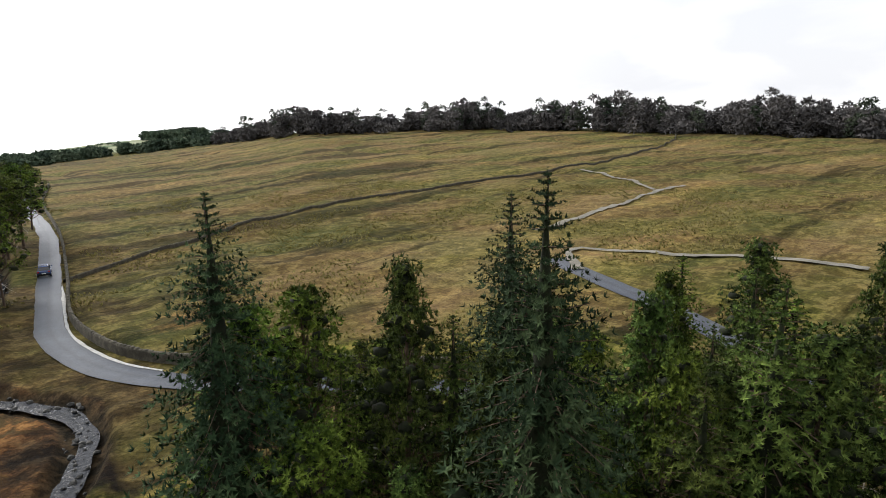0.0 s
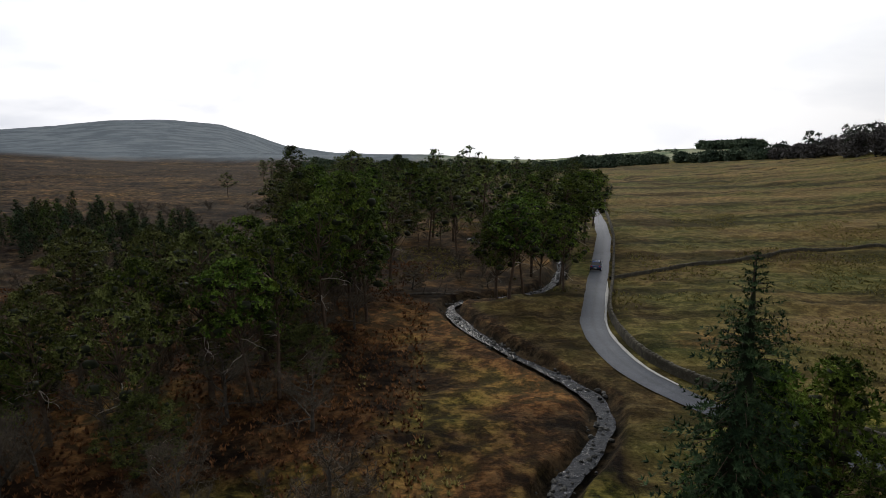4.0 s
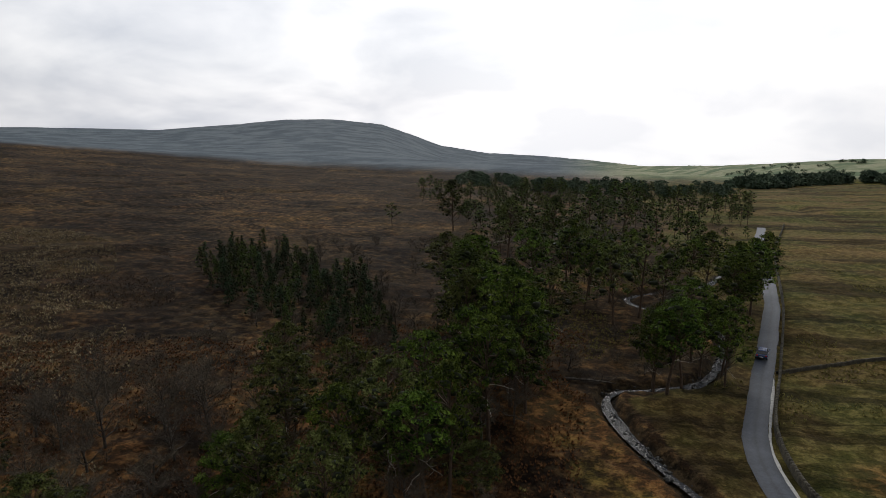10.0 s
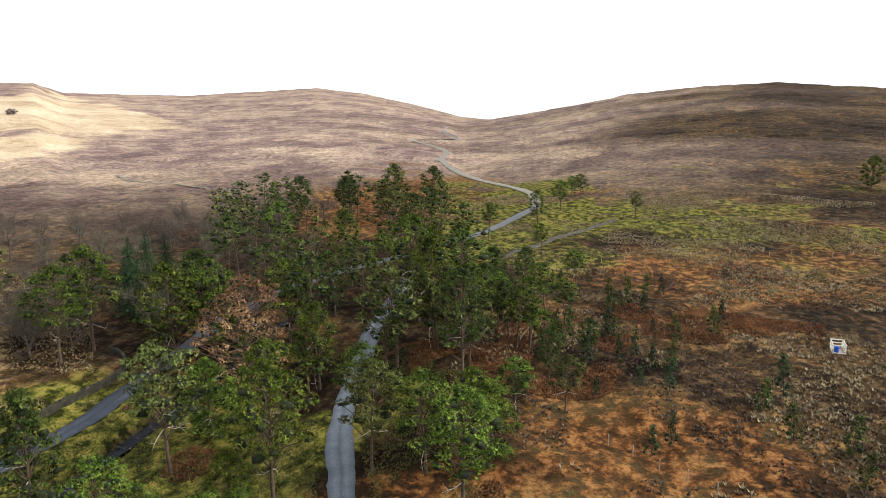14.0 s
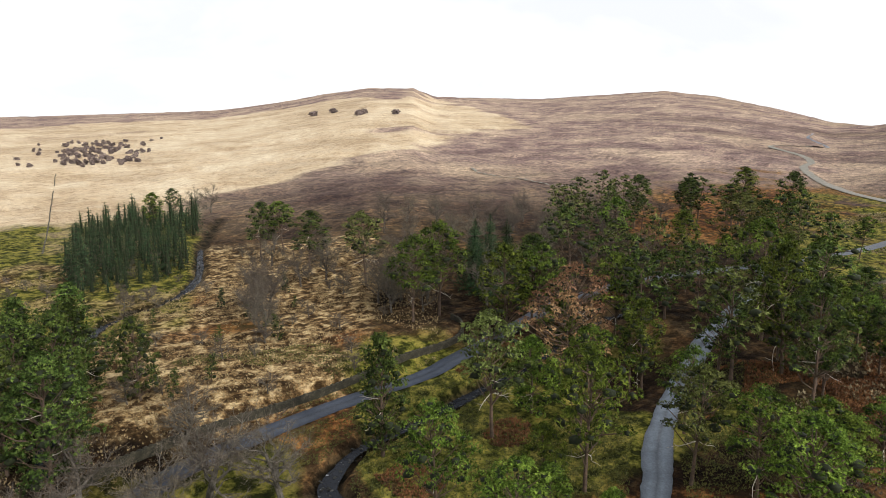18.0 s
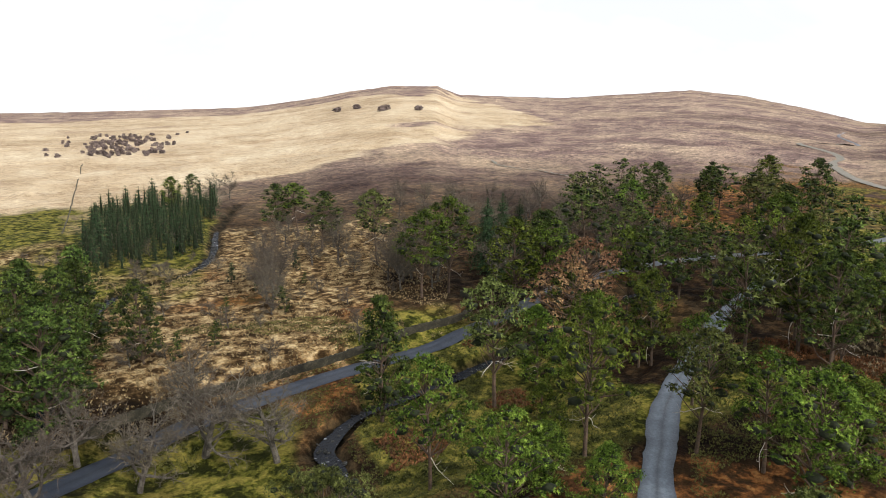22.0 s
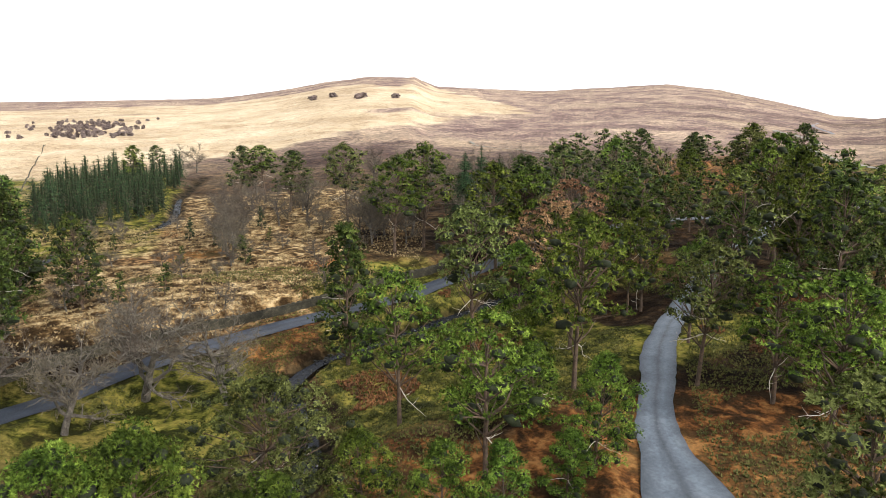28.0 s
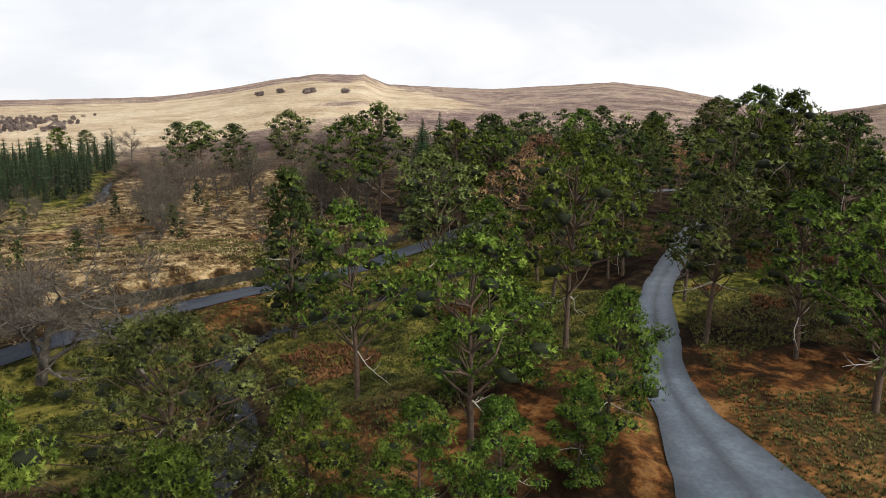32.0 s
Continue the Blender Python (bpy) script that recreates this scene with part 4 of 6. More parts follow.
def pine(seed, high, mat, label, pads=38, tufts_each=46, per=8, tuft=0.22, slim=0.21, stems=1.0, bole=0.4, spread=0.29, lean=0.05, dead=2, heavy=1.22, flat=0.52, cone=0.0, category="pine tree", name="pine_tree"):
    """A Scots pine: leaning bole, crooked limbs, separate cloud-like pads of needles and a few dead limbs."""
    rng, nr = random.Random(seed), np.random.RandomState(seed)
    tree = thing(name, pose(0, 0, 0), label, category)
    w = Vector((rng.uniform(-lean, lean), rng.uniform(-lean, lean), 1))
    pts, rad = branch(rng, Vector((0, 0, -0.5)), w, high * 0.95, high * 0.015 + 0.04, 0.07, 9, 0.25, 0.16)
    limbs, centres, radii = [tube(pts, rad, 8)], [], []
    low = high * bole
    for k in range(pads):
        f = ((k + rng.random()) / pads) ** 0.9
        z = low + (high * 0.985 - low) * f
        dome = math.sin(math.pi * min(1.0, 0.22 + 0.72 * f)) ** 0.7
        wide = high * spread * (dome * (1 - cone) + cone * (1.05 - f))
        a = k * 2.39996 + rng.uniform(-0.7, 0.7)
        out = wide * rng.uniform(0.25, 1.0) ** 0.6 * rng.uniform(0.75, 1.2)
        if f > 0.9:
            out *= 0.45
        i = min(len(pts) - 2, int(min(0.99, z / (high * 0.95)) * (len(pts) - 1)))
        c = Vector((pts[i].x + math.cos(a) * out, pts[i].y + math.sin(a) * out, z))
        s = high * rng.uniform(0.055, 0.12) * heavy * (1.0 - 0.3 * f)
        centres.append(c)
        radii.append((s, s * rng.uniform(0.7, 1.1), s * rng.uniform(0.8, 1.25) * flat))
        q = pts[max(1, i - rng.choice((0, 1, 1)))]
        bend = (q + c) / 2 + Vector((rng.uniform(-1, 1), rng.uniform(-1, 1), rng.uniform(-0.9, 0.3))) * out * 0.16
        w0 = (0.02 + 0.012 * out * high / 12) * stems
        limbs.append(tube([q, q.lerp(bend, 0.6), bend, bend.lerp(c, 0.55), c], [w0 * 1.6, w0 * 1.3, w0, w0 * 0.7, w0 * 0.35], 5))
    v, f = join(limbs)
    smooth_shade(mesh_object("trunk", v, f, BARK, tree))
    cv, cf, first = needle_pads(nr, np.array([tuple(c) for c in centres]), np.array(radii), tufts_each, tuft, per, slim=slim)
    big_mesh("crown", cv, cf, 3, mat, tree, CROWN_SHADE, first)
    for k in range(dead):
        bare = []
        t = rng.uniform(0.3, 0.75)
        q = pts[int(t * (len(pts) - 1))]
        a = rng.uniform(0, 6.3)
        bp, br = branch(rng, q, Vector((math.cos(a), math.sin(a), -0.25)), high * rng.uniform(0.18, 0.3), 0.045, 0.32, 7, -0.05)
        bare.append(tube(bp, br, 4))
        for e in (2, 4, 5):
            sp, sr = branch(rng, bp[e], Vector((math.cos(a + 0.7 * (-1) ** e), math.sin(a + 0.7 * (-1) ** e), 0.2)), high * 0.07, 0.02, 0.4, 3)
            bare.append(tube(sp, sr, 3))
        v, f = join(bare)
        mesh_object("dead_limb", v, f, DEADWOOD, tree, "pale bare dead limb")
    return tree


def spruce(seed, high, mat, label, layers=44, wide=0.36, boughs=11, along=11, per=9, fine=1.0, category="spruce tree"):
    """A spruce: straight bole and tiers of drooping fronds that narrow evenly to a thin spire."""
    rng, nr = random.Random(seed), np.random.RandomState(seed)
    tree = thing("spruce_tree", pose(0, 0, 0), label, category)
    limbs = [tube([Vector((0, 0, -0.4)), Vector((0, 0, high * 0.5)), Vector((0.05, 0, high))], [high * 0.014 + 0.03, high * 0.008, 0.015], 7)]
    at, facing, size = [], [], []
    for k in range(layers):
        t = 0.05 + 0.95 * (1 - (1 - (k + rng.uniform(0, 0.5)) / layers) ** 1.3)
        reach = high * wide * max(0.0, 1 - t) ** 0.86 + 0.08
        a0 = rng.uniform(0, 6.3)
        m = boughs if t < 0.85 else max(5, boughs // 2)
        for j in range(m):
            a = a0 + 2 * math.pi * j / m + rng.uniform(-0.2, 0.2)
            ln = reach * rng.uniform(0.78, 1.1)
            way = Vector((math.cos(a), math.sin(a), -0.3 if t < 0.75 else 0.15))
            q = Vector((0, 0, high * t))
            if j % 2 == 0:
                limbs.append(tube([q, q + way * ln * 0.8], [0.025, 0.01], 3))
            for e in range(along):
                g = (e + rng.uniform(0.4, 1.0)) / along
                lift = 0.12 * ln * max(0.0, g - 0.6)
                at.append(q + way * ln * g + Vector((rng.uniform(-1, 1), rng.uniform(-1, 1), rng.uniform(-0.3, 0.3))) * 0.1 * ln + Vector((0, 0, lift)))
                facing.append((math.cos(a) * 0.75 + rng.uniform(-0.3, 0.3), math.sin(a) * 0.75 + rng.uniform(-0.3, 0.3), 0.8))
                size.append((0.11 + 0.07 * ln ** 0.7 * rng.uniform(0.8, 1.3)) * fine * (0.5 + 0.5 * min(1.0, (1 - t) / 0.3)))
    for k in range(24):
        at.append(Vector((0, 0, high * (0.93 + 0.08 * k / 24))))
        facing.append((rng.uniform(-0.5, 0.5), rng.uniform(-0.5, 0.5), 1.0))
        size.append(0.011 * high * (1.1 - k / 30))
    v, f = join(limbs)
    mesh_object("trunk", v, f, BARK, tree)
    cv, cf = rosettes(nr, np.array([tuple(p) for p in at]), unit(np.array(facing)), np.array(size), per, slim=0.17)
    # dark cone round the bole stands for the shade inside the spruce
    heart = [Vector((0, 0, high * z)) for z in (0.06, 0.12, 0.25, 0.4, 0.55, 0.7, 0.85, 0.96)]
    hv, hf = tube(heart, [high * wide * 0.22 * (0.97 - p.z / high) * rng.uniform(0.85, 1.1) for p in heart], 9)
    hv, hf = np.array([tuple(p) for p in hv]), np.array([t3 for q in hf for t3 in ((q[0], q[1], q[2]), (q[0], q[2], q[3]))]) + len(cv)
    big_mesh("crown", np.concatenate([cv, hv]), np.concatenate([cf, hf]), 3, mat, tree, CROWN_SHADE, len(cf))
    return tree


def bare_tree(seed, high, label, mat=None, forks=6, spread=0.8, twigs=2200, stout=1.0, category="bare tree"):
    """A leafless broadleaf: bole, crooked boughs and a haze of twigs."""
    rng = random.Random(seed)
    mat = mat or GREY_BARK
    tree = thing("bare_tree", pose(0, 0, 0), label, category)
    pts, rad = branch(rng, Vector((0, 0, -0.4)), Vector((rng.uniform(-0.1, 0.1), rng.uniform(-0.1, 0.1), 1)), high * 0.6, (high * 0.02 + 0.04) * stout, 0.1 * stout, 6, 0.1, 0.35)
    boughs, ends = [tube(pts, rad, 7)], []
    for k in range(forks * 2):
        i = 2 + int((len(pts) - 3) * k / (forks * 2)) + (1 if k % 2 else 0)
        i = min(i, len(pts) - 1)
        a = k * 2.4 + rng.uniform(-0.4, 0.4)
        ln = high * rng.uniform(0.28, 0.45)
        bp, br = branch(rng, pts[i], Vector((math.cos(a) * spread, math.sin(a) * spread, rng.uniform(0.25, 0.9))), ln, rad[i] * 0.62, 0.3 * stout, 6, 0.08)
        boughs.append(tube(bp, br, 5))
        for e in (2, 3, 4, 5, 6):
            for _ in range(2):
                a2 = rng.uniform(0, 6.3)
                sp, sr = branch(rng, bp[e], (bp[e] - bp[e - 1]).normalized() + Vector((math.cos(a2), math.sin(a2), rng.uniform(-0.3, 0.7))), high * rng.uniform(0.1, 0.2), br[e] * 0.6 + 0.008 * stout, 0.35 * stout, 4)
                boughs.append(tube(sp, sr, 3))
                ends += sp[1:]
    v, f = join(boughs)
    mesh_object("trunk", v, f, mat, tree)
    tv, tf = [], []
    for _ in range(int(twigs * 1.4)):
        p = rng.choice(ends)
        d = Vector((rng.gauss(0, 1), rng.gauss(0, 1), rng.gauss(0.35, 1))).normalized()
        s = Vector((rng.gauss(0, 1), rng.gauss(0, 1), rng.gauss(0, 1))).normalized() * 0.013
        o, q = len(tv), p + d * high * rng.uniform(0.05, 0.11)
        tv += [p - s, p + s, q]
        tf.append((o, o + 1, o + 2))
    tagged(mesh_object("crown", tv, tf, TWIG, tree), "fine leafless twigs", kind="stuff")
    return tree


def stand(kind, places, seed, group="", base_high=None, jitter=0.12):
    """Plant copies of some model trees at (x, y, height)."""
    rng = random.Random(seed)
    for x, y, h in places:
        model = kind[rng.randrange(len(kind))]
        s = h / model["high"]
        w = s * rng.uniform(0.93 - jitter, 0.93 + jitter)
        t = copy_thing(model, Matrix.Translation((x, y, float(surface(x, y)[0]) - 0.1)) @ Matrix.Rotation(rng.uniform(0, 6.3), 4, "Z"))
        t.scale = (w, w, s)
        if group:
            t["group"] = group


def models(make, *lots):
    out = []
    for lot in lots:
        t = make(*lot[0], **lot[1])
        t["high"] = lot[0][1]
        out.append(t)
    return out


GREEN_PINE = "green Scots pine with cloud-like needle pads and reddish bark"
PINES = models(pine, ((1, 12, PINE, GREEN_PINE), {}), ((2, 12, PINE_BRIGHT, GREEN_PINE), dict(spread=0.32, pads=42)), ((3, 12, PINE, GREEN_PINE), dict(bole=0.52, spread=0.28, pads=32)),
               ((4, 12, PINE_DULL, "dull olive Scots pine with bare lower limbs"), dict(bole=0.45, spread=0.3, dead=4)), ((5, 12, PINE_BRIGHT, GREEN_PINE), dict(bole=0.28, spread=0.28, pads=44)),
               ((6, 12, PINE_DARK, "dark Scots pine with layered flat pads"), dict(bole=0.32, spread=0.28, pads=42)))
BUSHY = models(pine, ((11, 8, PINE_BRIGHT, "low bushy green pine with a rounded crown"), dict(bole=0.08, spread=0.36, pads=62, tufts_each=100, per=8, tuft=0.135, slim=0.17, stems=0.55, heavy=1.25, flat=0.65)),
               ((12, 8, PINE, "low bushy dark pine with a rounded crown"), dict(bole=0.06, spread=0.34, pads=62, tufts_each=120, per=8, tuft=0.13, slim=0.17, stems=0.55, heavy=1.25, flat=0.65)))
OLIVE = models(pine, ((15, 9, PINE_DULL, "broad thin-crowned olive pine over the stream"), dict(bole=0.3, spread=0.5, pads=120, tufts_each=90, per=8, tuft=0.11, slim=0.17, stems=0.6, dead=5, heavy=1.0, flat=0.55)))
FAR_PINES = models(pine, ((21, 12, PINE_DARK, "dark Scots pine in the valley wood"), dict(pads=18, tufts_each=14, per=5, tuft=0.52, bole=0.3, dead=0, heavy=1.6)), ((22, 12, PINE_DARK, "dark Scots pine in the valley wood"), dict(pads=16, tufts_each=14, per=5, tuft=0.52, bole=0.42, spread=0.33, dead=0, heavy=1.6)),
                   ((23, 12, PINE_DULL, "dull green pine in the valley wood"), dict(pads=16, tufts_each=14, per=5, tuft=0.52, spread=0.34, dead=0, heavy=1.5)))
EAST_MODELS = models(pine, ((71, 12, PINE, "dense dark green pine beside the lane"), dict(bole=0.12, spread=0.3, pads=72, tufts_each=46, per=8, tuft=0.17, slim=0.18, stems=0.6, heavy=0.95, flat=0.5, cone=0.75)), ((72, 12, PINE_BRIGHT, "dense green pine with soft rounded tufts"), dict(bole=0.1, spread=0.32, pads=72, tufts_each=46, per=8, tuft=0.17, slim=0.18, stems=0.6, heavy=0.95, flat=0.5, cone=0.6)),
                     ((73, 12, PINE_DARK, "dense dark pine with a narrow crown"), dict(bole=0.1, spread=0.26, pads=70, tufts_each=46, per=8, tuft=0.17, slim=0.18, stems=0.6, heavy=0.95, flat=0.5, cone=0.85)))
DENSE = models(pine, ((74, 11, PINE_DARK, "tall dense dark pine above the straw bank"), dict(bole=0.12, spread=0.24, pads=64, tufts_each=30, per=8, tuft=0.22, heavy=1.1, flat=0.55, cone=0.25)), ((75, 11, PINE_DARK, "dense rounded dark green pine"), dict(bole=0.1, spread=0.29, pads=70, tufts_each=30, per=8, tuft=0.22, heavy=1.1, flat=0.6)))
SPRUCES = models(spruce, ((31, 16, SPRUCE, "tall dark spruce with a brown-tipped spire"), dict(wide=0.35)), ((32, 16, SPRUCE, "tall dark spruce with drooping fronds"), dict(wide=0.38, layers=40)))
LANE_CONIFERS = models(spruce, ((33, 13, PINE, "dense green conifer with a soft pointed crown"), dict(wide=0.34, layers=38, boughs=10, along=7, per=10)), ((34, 13, PINE_BRIGHT, "dense bright green conifer with a soft crown"), dict(wide=0.38, layers=32, boughs=10, along=7, per=10)),
                       ((37, 13, PINE_DARK, "dark upright pine beside the lane"), dict(wide=0.36, layers=32, boughs=10, along=7, per=10)))
THICKET = models(pine, ((38, 6, PINE_DARK, "young green pine in a thicket"), dict(bole=0.1, spread=0.26, pads=16, tufts_each=26, per=6, tuft=0.22, heavy=1.5, flat=0.7, cone=0.5, dead=0, name="young_pine")), ((39, 6, SPRUCE, "young dark pine in a thicket"), dict(bole=0.1, spread=0.22, pads=16, tufts_each=26, per=6, tuft=0.22, heavy=1.5, flat=0.7, cone=0.8, dead=0, name="young_pine")))
YOUNG = models(spruce, ((35, 6, SPRUCE, "young dark conifer in a plantation"), dict(layers=12, wide=0.38, boughs=8, along=3, per=6, fine=1.35)), ((36, 6, SPRUCE, "young bluish spruce in a plantation"), dict(layers=11, wide=0.46, boughs=8, along=3, per=6, fine=1.35)))
BARES = models(bare_tree, ((41, 9, "leafless grey ash tree with a twiggy crown"), {}), ((42, 9, "leafless crooked oak with spreading boughs"), dict(spread=1.2, forks=5)),
               ((43, 9, "leafless slender grey birch"), dict(spread=0.5, forks=7, twigs=2600)))
OAKS = models(bare_tree, ((44, 8, "leafless spreading grey oak beside the lane"), dict(spread=1.3, forks=8, twigs=2100, stout=1.4)), ((45, 8, "leafless pale ash with upswept boughs"), dict(spread=1.1, forks=9, twigs=2200, stout=1.35)))
LARCH = models(pine, ((51, 11, RUSSET, "broad russet tree with dead brown foliage"), dict(bole=0.3, spread=0.5, pads=90, tufts_each=30, per=8, tuft=0.17, heavy=0.85)))
SCRUB = models(bare_tree, ((61, 4, "low leafless brown scrub birch"), dict(forks=4, twigs=1300, spread=0.9)), ((62, 4, "low leafless brown willow bush"), dict(forks=5, twigs=1500, spread=1.3)))

SOUTH_PINES = [(-29.3, -24.5, 9.2), (-30.9, -33.8, 10.4), (-46.3, -42.8, 13.2), (-41.7, -28.2, 12.3), (-49.2, -23.2, 10.3), (-50.5, -18.5, 9.5), (-46.2, -13.7, 10.7), 
        (-87.1, -33.5, 16), (-78.6, -27.6, 15.5), (-70, -21.4, 13.2), (-64.3, -71.1, 14.3), (-65.4, -91.4, 12.9), (-65.6, -131.2, 12), (-70.1, -129.1, 11.8), 
        (-61.7, -186, 10.3), (-73.7, -203.2, 8.6), (-59.3, -71.2, 12.6), (-71.8, -59.4, 13.5), (-65.8, -58.6, 13.5), (-107.7, -69.8, 13.3), (-117.8, -51, 15), 
        (-55.4, -15.7, 8.2)]
SOUTH_DENSE = [(-13, -68.7, 12.5), (-10.3, -69, 12), (-10.4, -58.9, 11.8), (-16.2, -73.2, 11.4), (-21.3, -70.5, 9.2), (-8, -63, 11), (-13.5, -64, 10)]
SOUTH_PINES_2 = [(-66.6, -112.5, 11.4), (-71.2, -57.7, 12.5), (-146, -89.6, 13.6), (-161.8, -83, 12), (-166.7, -72.7, 15), (-161.5, -59.1, 15.5), (-85.5, -46.4, 10), 
        (-98.7, -44.9, 11), (-106.4, -38.4, 11), (-81.9, -24.1, 11), (-76, -48.3, 12.1), (-110.8, -57, 12), (-139.9, -55.8, 12), (-57, -28, 8.8), (-72, -32, 10.3), 
        (-66, -38, 11.1)]
stand(DENSE, [(-36, -47.4, 12.2)], 66)
stand(DENSE, SOUTH_DENSE + [(-16.5, -77, 12.5), (-12.5, -80, 11)], 60, "dense pines above the straw bank")
stand(PINES, SOUTH_PINES + SOUTH_PINES_2, 1, "pines round the forest track")
stand(BUSHY, [(-34.3, -21.3, 6.6), (-53, -13.4, 8), (-13, -25.6, 8.6), (-10.9, -26.8, 8.4), (-24, -22, 5), (-16.5, -23.5, 7), (-36, -27, 5), (-31, -20.5, 4.2), (-27, -21, 4.5), (-22.5, -26, 5), (-40, -31, 6), (-33, -29, 4)], 2, "low bushy pines")
stand(PINES[2:4] + PINES[5:], [(-72.9, -21.5, 9), (-81.7, -29.3, 9.5), (-90.5, -35.5, 10), (-80.7, -17.5, 8), (-89, -22, 8.5), (-97.6, -17, 8), (-103.9, -27, 8.5), (-96, -31, 9), (-110.8, -34.3, 9), (-120, -38, 9), (-128, -45, 9),
                               (-62, -13, 7.5), (-67, -9, 6.5), (-74, -12, 7),
                               (-75.8, -22.2, 8.5), (-85.2, -19.6, 8), (-77.4, -13.1, 7), (-92.4, -13, 7.5), (-93.3, -24.2, 8.5), (-81.1, -8.4, 6), (-106.8, -22, 8), (-82, -27.5, 9), (-113.1, -14.4, 7), (-132.2, -24.1, 7.5)], 64, "pines on the slope above the track")
stand(THICKET, [(-80, -8.5, 5), (-86, -12, 5), (-89.9, -7, 4.5), (-79.5, 1.3, 4.5), (-84, -3, 4), (-96.1, 6.9, 4.5), (-104, -8, 4.5), (-108.4, -3, 4.5), (-80.2, 13.7, 5), (-67.2, 17.7, 4.5), (-66.9, 20.8, 4.5), (-60.6, 35.6, 5.5), (-55.8, 39.3, 5), (-53.3, 44.9, 5.5), (-92, 2, 4)], 65, "young self-sown conifers")
stand(OLIVE, [(-18.9, -28.3, 8.6)], 3)
stand(SPRUCES, [(-80.5, -76.4, 13), (-80.6, -80, 11.5), (-84.2, -76, 11.5), (-77, -73, 11), (-78, -77.5, 12)], 4, "dark spruces in the wood")
stand(OAKS, [(-25.4, -47.6, 9), (-21.0, -52.5, 10.8), (-14.9, -49.8, 9.5), (-8.1, -47.1, 9.5), (-22.0, -60.8, 8), (-12.0, -56.0, 8.5)], 55, "leafless trees by the lane")
stand(BARES, [(-58.4, -101.4, 8.1), (-64.9, -103.6, 8.5), (-59.9, -77, 9.1), (-63.1, -121.4, 7.6), (-69, -131.6, 9), (-69.2, -112.6, 9), (-64.5, -80.4, 9), (-78.4, -198.6, 10), (-84.2, -202, 10), (-61, -82, 8.5), (-73, -118, 8)], 5, "leafless trees by the lane")
stand(BARES[2:], [(-45.5, -92.1, 9), (-43.8, -89.5, 8.5), (-47.3, -94, 8.5), (-42.5, -87.5, 8), (-46.5, -90.5, 9), (-41.5, -83.5, 7.5), (-40.5, -80, 7)], 61, "clump of slender birches on the straw bank")
stand(LARCH, [(-66.5, -49.2, 13.2), (-61.5, -44.5, 11.9)], 6)

NORTH_PINES = [(10.2, 82.9, 13), (8.8, 86.5, 12.5), (12.5, 86.3, 12.5), (18.2, 88.3, 10.5), (15.8, 93.2, 11.5), (24.2, 114.8, 13.5), (26, 121.4, 14), (29.6, 127, 14), 
        (32, 138, 13), (27.5, 132, 13), (36.5, 150, 13), (-9, 74.2, 16.4), (-13.4, 85.3, 15.2), (-9, 83, 15.2), (-20.7, 163.1, 16.4), (-17.5, 107.3, 16.4), 
        (-10.7, 127.1, 15.2), (-18.6, 93.1, 15.2), (-8.9, 79.5, 16.4), (-46, 216.5, 17.5), (8.7, 84.1, 11), (18.8, 93.9, 12), (15.1, 97.2, 13), (8.5, 152.2, 12), 
        (-0.6, 122.4, 14), (25.4, 118.2, 13), (24.8, 146.3, 13), (-10.9, 189.8, 15.2), (-14, 84, 15.2), (-22, 112, 15.2), (-13, 98, 14), (-10, 64, 15.2), (-13, 70, 14), 
        (-7, 73, 14), (-16, 79, 15.2), (-20, 101, 15.2), (-6, 95, 14), (-27, 120, 14), (4, 130, 12), (-4, 140, 15.2), (14, 128, 12), (20, 136, 13)]
stand(PINES, NORTH_PINES, 7, "pines along the stream")
stand(PINES[2:4], [(-11.5, 50.3, 13.5), (-18.1, 40.1, 12), (-13.1, 48.8, 12), (-24.8, 42.2, 11), (-16.8, 50.5, 13.5), (-29.1, 55, 12), (-20.5, 47, 12), (-23, 58, 13), (-15, 60, 14), (-33, 63, 12)], 59, "thin dark pines on the brackened bank")
stand(BUSHY, [(-29.1, 48.9, 8), (-29.5, 44.2, 8)], 63, "low bushy pines")
stand(THICKET, [(-60.1, 17.1, 4), (-68.8, 13.1, 4), (-74, 10.7, 4), (-74.8, 1.4, 4), (-63.7, 1.7, 3.5), (-100.4, 8.2, 4.2), (-104, -5.8, 5), (-59.4, 35.4, 3)], 8, "low bushy pines")
stand(BUSHY, [(-250.9, 61.5, 10.5)], 56)
stand(PINES, [(-189.4, -9.1, 7), (-223.7, -31.9, 7), (-174.4, -33.5, 9), (-149.6, -40.4, 9), (-196, -31, 9), (-215, -28, 8)], 9, "scattered pines on the moor edge")
stand(BARES, [(-21.4, 50.8, 8), (-16.5, 58.2, 8), (-34.8, 60, 8), (-13.8, 64, 8.5), (-20.7, 42.4, 7), (-40, 52, 7), (-27, 66, 8), (-36, 72, 7), (-8, 70, 7)], 10, "leafless trees on the brackened bank")
EAST_PINES = [(21.1, 8.3, 14), (17.4, 13, 13.5), (21.4, 12.2, 13), (17.3, 20.3, 14), (16, 23.2, 13), (12.4, 23.3, 13), (18.5, 18.4, 12), (22.8, 7.1, 12.5), (22.4, 13.1, 9), (21.4, 9.6, 11), (14.8, 20.3, 11), (18.1, 16, 11),
              (10, 16, 9), (12, 18.5, 10), (14, 16, 9), (16, 10, 9.5), (18, 6, 9), (13, 13, 8), (24, 16, 11), (26, 12, 11), (27, 20, 10), (20, 24, 10), (24, 4, 12), (28, 8, 11)]
